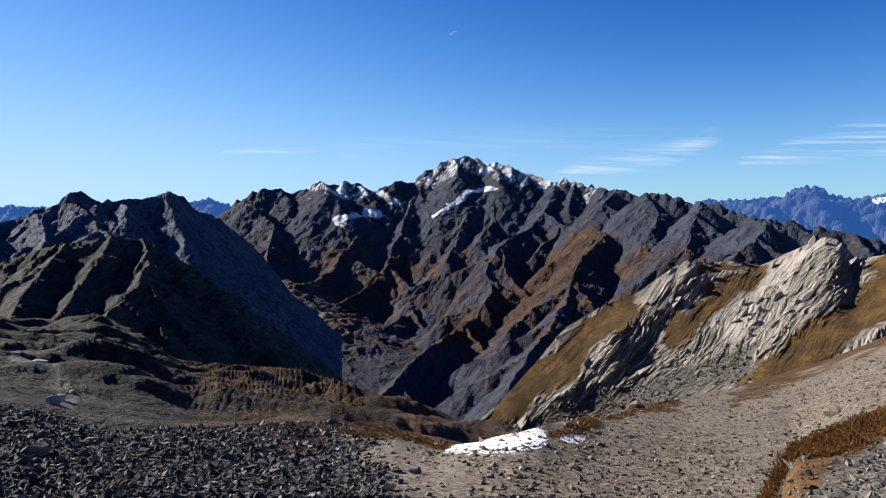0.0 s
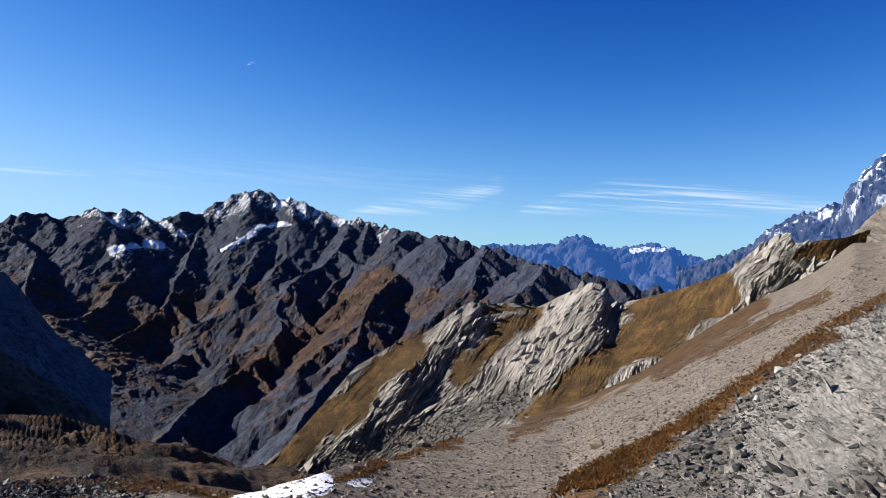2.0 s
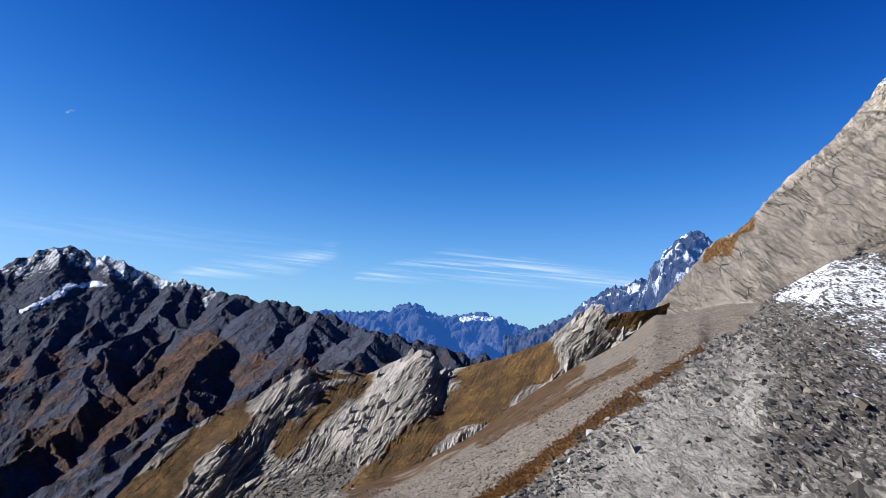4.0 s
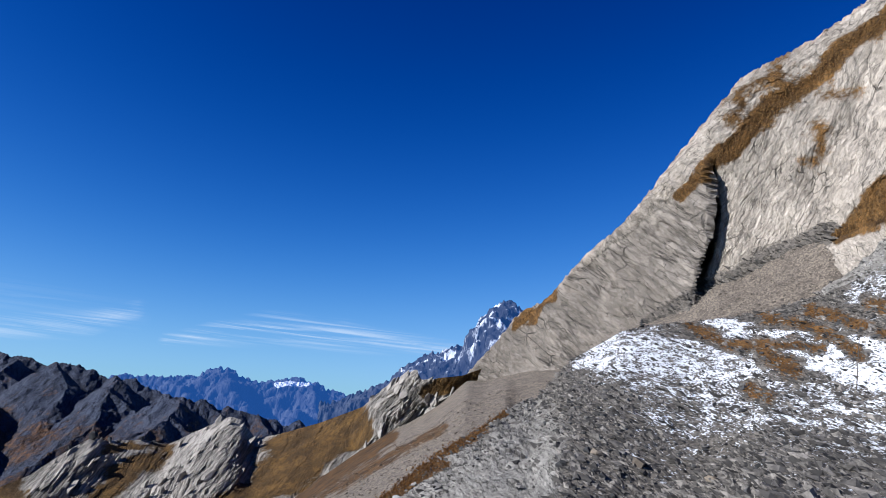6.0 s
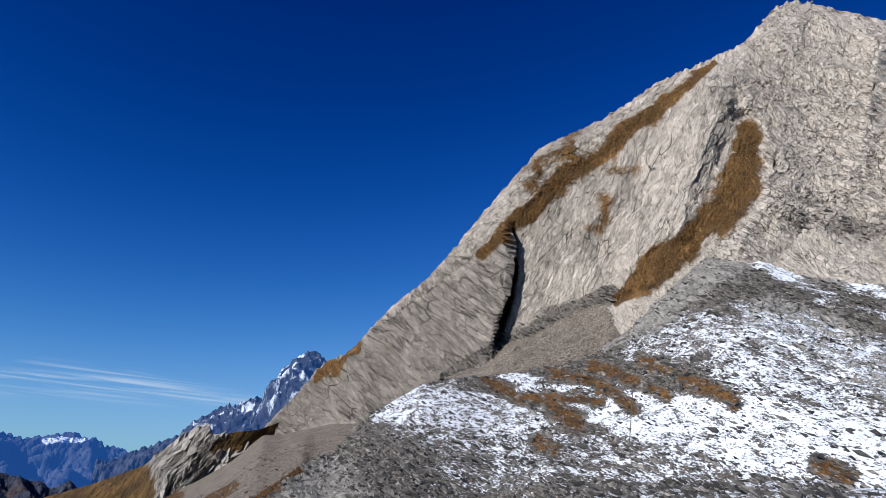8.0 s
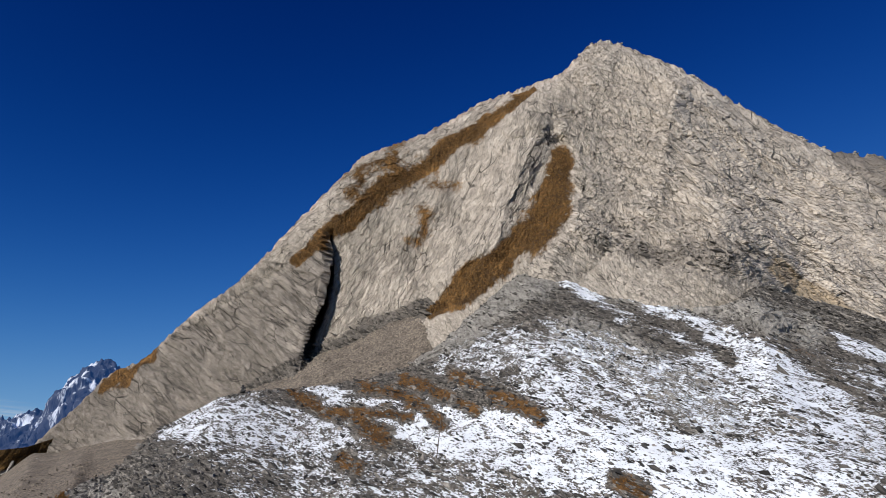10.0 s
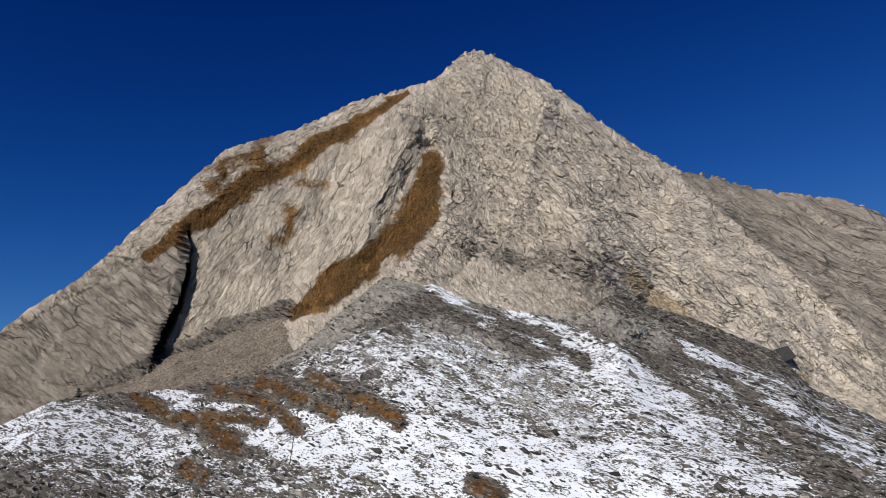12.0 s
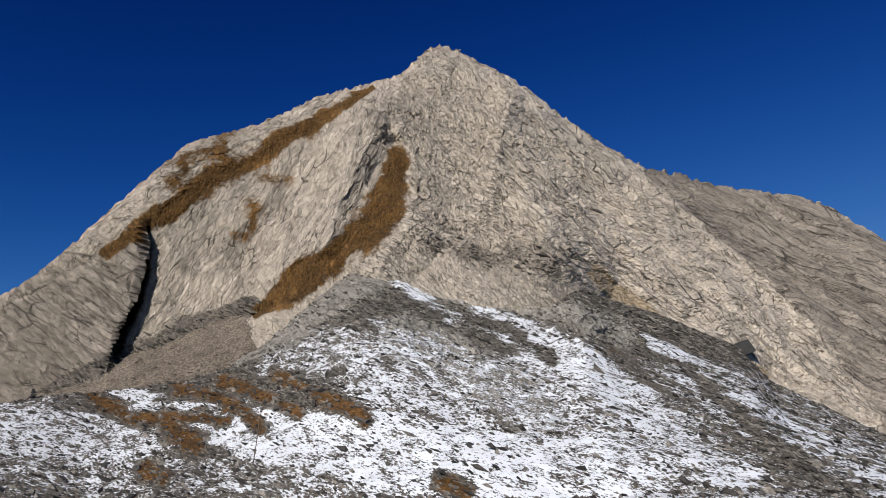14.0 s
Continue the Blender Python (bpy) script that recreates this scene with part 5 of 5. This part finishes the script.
AZ, EL = bearing_height(NEAR)
rows_near = ((np.arange(NEAR.shape[0]) > 6) & (np.arange(NEAR.shape[0]) < 252))[:, None]
dist = np.hypot(NEAR[..., 0], NEAR[..., 1])
off_path = 1 - 0.9 * np.minimum(1, 2 * band(NEAR, GRAVEL_PATH, (1.5, 2.5, 4.0)))
stones("boulder_field", NEAR, rows_near * (1 - TAN) * off_path, 30000, (0.045, 0.12), MAT_STONE_DARK, 1, 0.75, label="dark angular boulders of the rubble field")
stones("boulder_field_pale", NEAR, rows_near * (1 - TAN) * off_path, 22000, (0.04, 0.11), MAT_STONE_FIELD, 2, 0.75, label="grey angular stones among the dark boulders")
stones("scree_stones", NEAR, rows_near * TAN * off_path * (dist < 150) * (60 / dist) ** 1.5, 34000, (0.03, 0.075), MAT_STONE_TAN, 3, 0.75, label="small tan scree stones on the slope")
AZ, EL = bearing_height(SLOPE)
AZ = AZ + 16 * fbm(SLOPE, 14, 4, 29)
dist = np.hypot(SLOPE[..., 0], SLOPE[..., 1])
rows_slope = ((np.arange(SLOPE.shape[0]) > 2) & (np.arange(SLOPE.shape[0]) < 342))[:, None]
stones("slope_stones", SLOPE, rows_slope * (1 - 0.9 * BARE_WEIGHT) * (1 - 0.8 * np.minimum(1, TURF_WEIGHT)) * (0.12 * (AZ > 26) + 0.88 * smooth(36, 44, AZ)) * np.clip(0.85 - 1.3 * SNOW_WEIGHT, 0.06, 1), 42000, (0.045, 0.13), MAT_STONE_GREY, 4, 0.65, 1.3, label="flat grey stones strewn over the slope")
stones("snow_stones", SLOPE, rows_slope * (SNOW_WEIGHT > 0.25) * (1 - 0.7 * np.minimum(1, TURF_WEIGHT)), 14000, (0.03, 0.075), MAT_STONE_DARK, 5, 0.6, 1.6, label="dark stones sticking out of thin snow")
stones("near_slope_stones", SLOPE, rows_slope * (dist < 88) * (1 - 0.9 * np.minimum(1, TURF_WEIGHT)) * smooth(46, 60, AZ) * (1 - 0.95 * BARE_WEIGHT) * np.clip(1 - 1.6 * SNOW_WEIGHT, 0.03, 1), 12000, (0.05, 0.115), MAT_STONE_GREY, 9, 0.7, 1.25, label="larger grey stones on the lower slope")
stones("spur_stones", SLOPE, rows_slope * (1 - 0.85 * np.minimum(1, TURF_WEIGHT)) * smooth(23, 27, AZ) * (1 - smooth(38, 46, AZ)), 6000, (0.025, 0.07), MAT_STONE_GREY, 10, 0.7, label="small grey stones beside the spur turf")
stones("spur_slabs", SLOPE, rows_slope * BARE_WEIGHT, 1500, (0.05, 0.14), MAT_STONE_PALE, 6, 0.4, label="pale broken slabs on the rocky spur")


MAT_STONE_DUN = stone_material("dun_stone", (0.221, 0.195, 0.163), (0.0455, 0.041, 0.0358))
stones("cone_stones", PEAK, np.clip(PEAK_RUBBLE - 0.35, 0, 1), 9000, (0.08, 0.2), MAT_STONE_DUN, 7, 0.6, 1.4, label="tan rubble of the cone below the cleft")
stones("ridge_stones", RIDGE, np.clip(RIDGE_RUBBLE - 0.4, 0, 1), 9000, (0.08, 0.24), MAT_STONE_DUN, 8, 0.6, label="grey scree stones below the white ridge")


# ---------------------------------------------------------------- single boulders, outcrops, marker pole
def boulder_mesh(name, seed, material, squash=(1, 1, 1), points=16):
    """An angular block: the hull of random points, its edges broken by a small bevel."""
    rng = random.Random(seed)
    bm = bmesh.new()
    for _ in range(points):
        v = Vector((rng.gauss(0, 1), rng.gauss(0, 1), rng.gauss(0, 1))).normalized() * rng.uniform(0.75, 1.1)
        bm.verts.new((v.x * squash[0], v.y * squash[1], v.z * squash[2]))
    hull = bmesh.ops.convex_hull(bm, input=bm.verts[:])
    bmesh.ops.delete(bm, geom=[g for g in hull["geom_interior"] if isinstance(g, bmesh.types.BMVert)], context="VERTS")
    bmesh.ops.dissolve_limit(bm, angle_limit=radians(9), verts=bm.verts[:], edges=bm.edges[:])
    bmesh.ops.triangulate(bm, faces=bm.faces[:])
    me = bpy.data.meshes.new(name)
    bm.to_mesh(me)
    bm.free()
    me.polygons.foreach_set("use_smooth", np.zeros(len(me.polygons), bool))
    me.materials.append(material)
    return me


def one_stone_material(name, light, dark):
    m = Nodes(name)
    tone = m.node("ShaderNodeObjectInfo").outputs["Random"]
    n, fine = m.noise(0.5, 5, 0.65), m.noise(0.08, 3, 0.6)
    c = m.mix(tone, dark, light)
    c = m.mix(m.ramp(n, 0.4, 0.6), m.mix(0.5, c, dark), c)
    c = m.mix(m.ramp(fine, 0.45, 0.3), c, tuple(v * 0.4 for v in dark))
    return m.done(c, 0.88, n, 0.8, 0.08)


MAT_BLOCK = one_stone_material("grey_block", (0.195, 0.185, 0.169), (0.0585, 0.0572, 0.0553))
MAT_BLOCK_TAN = one_stone_material("tan_block", (0.234, 0.195, 0.15), (0.091, 0.0748, 0.0585))
MAT_BLOCK_WHITE = one_stone_material("white_block", (0.455, 0.448, 0.429), (0.26, 0.254, 0.24))
MAT_BLOCK_SLATE = one_stone_material("slate_block", (0.065, 0.065, 0.065), (0.0228, 0.0228, 0.0234))


def spot(P, bearing, height):
    """The place on a sheet that is seen from the pass at that bearing and height."""
    a, e = bearing_height(P)
    away = np.hypot(P[..., 0], P[..., 1]) < 36
    i = np.argmin((a - bearing) ** 2 + (e - height) ** 2 + 1000 * away)
    return Vector(P.reshape(-1, 3)[i].tolist())


def boulder(place, size, seed, material, label, category="boulder", name="boulder", group="", squash=(1.1, 0.9, 0.75)):
    ob = new(name, boulder_mesh(name, seed, material, squash))
    ob.matrix_world = pose(place.x, place.y, place.z + size * squash[2] * 0.45, 0, 0, seed * 47 % 360) @ Matrix.Diagonal((size, size, size, 1))
    return tagged(ob, label, category, group)


for k, ((b, h), size) in enumerate(zip(BOULDER_SPOTS, (0.95, 0.55, 0.8, 0.5, 0.4, 0.42, 0.35, 0.5, 0.5, 0.45, 1.0, 0.4, 0.6, 0.45, 0.4, 0.7, 0.45, 0.5))):
    on_slope = k in (5, 6) or k > 12
    place = spot(SLOPE if on_slope else NEAR, b, h)
    if k in (5, 6, 13, 14):
        boulder(place, size, 300 + k, MAT_BLOCK_WHITE, "white boulder beside brown turf on the spur", group="white boulders on the spur")
    elif on_slope:
        boulder(place, size, 300 + k, MAT_BLOCK_TAN, "tan rock outcrop among grey slope stones", group="outcrops on the slope")
    else:
        boulder(place, size, 300 + k, MAT_BLOCK if k in (0, 3, 4, 7, 8, 9, 11) else MAT_BLOCK_TAN, "large angular boulder lying on the scree", group="large boulders on the scree")
for k, ((b, h), size) in enumerate(zip(TOR_SPOTS, (1.7, 1.0, 0.8, 1.2, 0.9, 1.0, 0.8))):
    boulder(spot(RIDGE, b, h), size, 400 + k, MAT_BLOCK_SLATE, "dark rock tor on the ridge crest", "rock", "rock_tor", "rock tors on the ridge", (0.8, 0.8, 0.95))
for k in range(9):
    b, h = PALE_ROCKS[k % 3]
    place = spot(TERRACE, b + math.sin(k * 2.4) * 0.9, h + math.cos(k * 1.7) * 0.5)
    boulder(place, 0.45 + 0.22 * (k % 4), 420 + k, MAT_BLOCK_WHITE, "pale broken rock on the dark turf", "rock", "pale_rock", "pale rocks on the terraces", (1.2, 1.0, 0.7))
boulder(spot(PEAK, *DARK_OUTCROP[0]) - Vector((0, 0, 1.0)), 2.6, 431, MAT_BLOCK_SLATE, "dark slate outcrop at the foot of the peak", "rock", "dark_outcrop", "", (1.0, 1.3, 0.7))


def rod(name, a, b, radius, material, parent=None, sides=8):
    bm = bmesh.new()
    length = (b - a).length
    bmesh.ops.create_cone(bm, cap_ends=True, segments=sides, radius1=radius, radius2=radius * 0.8, depth=length)
    bm.transform(Matrix.Translation((a + b) / 2) @ (b - a).to_track_quat("Z", "Y").to_matrix().to_4x4())
    me = bpy.data.meshes.new(name)
    bm.to_mesh(me)
    bm.free()
    me.materials.append(material)
    ob = new(name, me)
    ob.parent = parent
    return ob


m = Nodes("weathered_wood")
grainy = m.noise(0.3, 5, 0.6, (0, 0, 0), (0.2, 0.2, 3))
MAT_POLE = m.done(m.mix(m.ramp(grainy, 0.35, 0.65), (0.0455, 0.0358, 0.0292), (0.13, 0.107, 0.0845)), 0.8, grainy, 0.4, 0.01)
base = spot(SLOPE, *POLE_SPOT[0])
pole = tagged(new("marker_pole"), "thin leaning weathered wooden pole standing in snow", "pole")
rod("shaft", base - Vector((0, 0, 0.4)), base + Vector((0.2, -0.5, 4.8)), 0.04, MAT_POLE, pole)
rod("collar", base + Vector((0.125, -0.3125, 3.0)), base + Vector((0.135, -0.34, 3.25)), 0.06, MAT_POLE, pole)
base = spot(SLOPE, *POST_SPOT[0])
cairn = tagged(new("cairn"), "small dark cairn of flat stones on the slope crest", "cairn")
for k in range(4):
    ob = new("stone", boulder_mesh("stone", 440 + k, MAT_BLOCK_SLATE, (0.5 - 0.07 * k, 0.45 - 0.06 * k, 0.2)))
    ob.matrix_world = pose(base.x, base.y, base.z + 0.1 + 0.3 * k, 0, 0, k * 70)
    ob.parent = cairn

# ---------------------------------------------------------------- single stones of the ground, the nearest ones
SHAPES = {key: [boulder_mesh("stone", 500 + k, mat, (1.1, 0.85, 0.6), 12) for k in range(6)] for key, mat in (("grey", MAT_BLOCK), ("tan", MAT_BLOCK_TAN), ("slate", MAT_BLOCK_SLATE))}


def laid_stones(P, weight, count, sizes, shapes, parent, seed):
    rng = np.random.default_rng(seed)
    w = np.clip(weight, 0, None).reshape(-1)
    for n, i in enumerate(rng.choice(len(w), count, p=w / w.sum(), replace=False)):
        x, y, z = P.reshape(-1, 3)[i]
        size = sizes[0] + (sizes[1] - sizes[0]) * rng.random() ** 2
        ob = new("stone", shapes[n % len(shapes)])
        ob.matrix_world = pose(x, y, z + size * 0.2, rng.normal(0, 14), rng.normal(0, 14), rng.random() * 360) @ Matrix.Diagonal((size, size, size, 1))
        ob.parent = parent


dist = np.hypot(NEAR[..., 0], NEAR[..., 1])
laid_stones(NEAR, rows_near * (1 - TAN) * (dist < 66) * (NEAR[..., 0] > -38), 160, (0.2, 0.5), SHAPES["slate"] + SHAPES["grey"], near_ground, 21)
laid_stones(NEAR, rows_near * TAN * (dist < 70) * (NEAR[..., 0] < 34), 140, (0.16, 0.4), SHAPES["tan"], near_ground, 22)
dist = np.hypot(SLOPE[..., 0], SLOPE[..., 1])
laid_stones(SLOPE, rows_slope * (dist < 95) * (SLOPE[..., 1] > -20) * (1 - np.minimum(1, TURF_WEIGHT)) * (1 - 0.97 * BARE_WEIGHT) * np.clip(1 - 2.2 * SNOW_WEIGHT, 0, 1) * smooth(30, 42, np.degrees(np.arctan2(SLOPE[..., 0], SLOPE[..., 1]))), 280, (0.2, 0.5), SHAPES["grey"] + SHAPES["slate"], snow_slope, 23)

# ---------------------------------------------------------------- crags: blocks of bedrock standing out of the rock faces
CRAG_PALE = [boulder_mesh("crag", 700 + k, MAT_PEAK, (1.5, 0.8, 0.55), 14) for k in range(7)]
CRAG_BAND = [boulder_mesh("crag", 720 + k, MAT_RIDGE, (0.45, 0.9, 1.7), 14) for k in range(7)]


def crags(P, weight, count, sizes, shapes, turn, parent, seed):
    rng = np.random.default_rng(seed)
    w = np.clip(weight, 0, None).reshape(-1)
    for n, i in enumerate(rng.choice(len(w), count, p=w / w.sum(), replace=False)):
        x, y, z = P.reshape(-1, 3)[i]
        size = sizes[0] + (sizes[1] - sizes[0]) * rng.random() ** 2
        ob = new("crag", shapes[n % len(shapes)])
        ob.matrix_world = pose(x, y, z, turn[0] + rng.normal(0, 14), turn[1] + rng.normal(0, 14), turn[2] + rng.normal(0, 25)) @ Matrix.Diagonal((size, size, size, 1))
        ob.parent = parent


face = ((np.arange(PEAK.shape[0]) > 30) & (np.arange(PEAK.shape[0]) < 352))[:, None]
pa, pe = bearing_height(PEAK)
crags(PEAK, face * (band(PEAK, PEAK_BASE, (3, 5, 4)) + 0.5 * band(PEAK, PEAK_RIB_B, 2) + 0.4 * band(PEAK, PEAK_RIB_C, 4) + 0.03 * (pa > 80)), 70, (0.3, 0.9), CRAG_PALE, (42, 0, 90), peak, 41)
crags(PEAK, ((np.arange(PEAK.shape[0]) > 345) & (np.arange(PEAK.shape[0]) < 356))[:, None] * (pa > 72), 70, (0.25, 0.6), CRAG_PALE, (20, 0, 90), peak, 42)
face = ((np.arange(RIDGE.shape[0]) > 40) & (np.arange(RIDGE.shape[0]) < 236))[:, None]
crags(RIDGE, face * np.clip(RIDGE_ROUGH - 0.4, 0, 1), 200, (0.7, 2.2), CRAG_BAND, (0, 32, -28), ridge, 43)

# ---------------------------------------------------------------- grass tussocks
MAT_TUSSOCK = land_material("dry_grass", 1.2, (0.234, 0.107, 0.0234), (0.111, 0.052, 0.013), depth=0.1)
MAT_TUSSOCK_PALE = land_material("olive_grass", 1.2, (0.27, 0.145, 0.042), (0.135, 0.076, 0.025), depth=0.1)


def tussocks(name, P, weight, count, size, seed, label, material=MAT_TUSSOCK):
    """Clumps of short dry blades, one object."""
    rng = np.random.default_rng(seed)
    w = np.clip(weight, 0, None).reshape(-1)
    at = P.reshape(-1, 3)[rng.choice(len(w), count, p=w / w.sum())]
    at = at + rng.normal(0, 0.25, at.shape) * (1, 1, 0.1)
    blades = 7
    a = rng.random((count, blades)) * 6.283
    lean = 0.3 + 0.6 * rng.random((count, blades))
    tall = size * (0.6 + 0.8 * rng.random((count, blades)))
    foot = at[:, None] + np.stack([np.cos(a), np.sin(a), 0 * a], -1) * size * 0.25
    tip = foot + np.stack([np.cos(a) * lean, np.sin(a) * lean, 1 + 0 * a], -1) * tall[..., None]
    across = np.stack([-np.sin(a), np.cos(a), 0 * a], -1) * size * 0.16
    V = np.stack([foot - across, foot + across, tip], 2).reshape(-1, 3)
    me = bpy.data.meshes.new(name)
    n = count * blades
    me.vertices.add(n * 3)
    me.vertices.foreach_set("co", V.reshape(-1).astype(np.float32))
    me.loops.add(n * 3)
    me.loops.foreach_set("vertex_index", np.arange(n * 3, dtype=np.int32))
    me.polygons.add(n)
    me.polygons.foreach_set("loop_start", np.arange(0, n * 3, 3, dtype=np.int32))
    me.update(calc_edges=True)
    me.materials.append(material)
    return tagged(new(name, me), label, "grass", "", "stuff")


tussocks("spur_grass", SLOPE, rows_slope * (TURF_WEIGHT > 0.55) * TURF_WEIGHT, 12000, 0.16, 31, "dry rust-brown grass tussocks on the spur")
tussocks("scree_grass", NEAR, rows_near * (GROUND_TURF_WEIGHT > 0.5) * (np.hypot(NEAR[..., 0], NEAR[..., 1]) < 120), 5000, 0.16, 32, "dry yellow-brown grass at the edge of the scree")
for k, (name, path, wide, count) in enumerate((("grass_ledge", PEAK_LEDGE, 1.0, 2600), ("grass_wedge", PEAK_WEDGE, 1.5, 3000))):
    tuft = tussocks(name, PEAK, np.clip(PEAK_TURF_WEIGHT - 0.5, 0, 1) * (band(PEAK, path, wide) > 0), count, 0.3, 33 + k, "", MAT_TUSSOCK_PALE)
    del tuft["category"], tuft["kind"]
    tuft.parent = peak
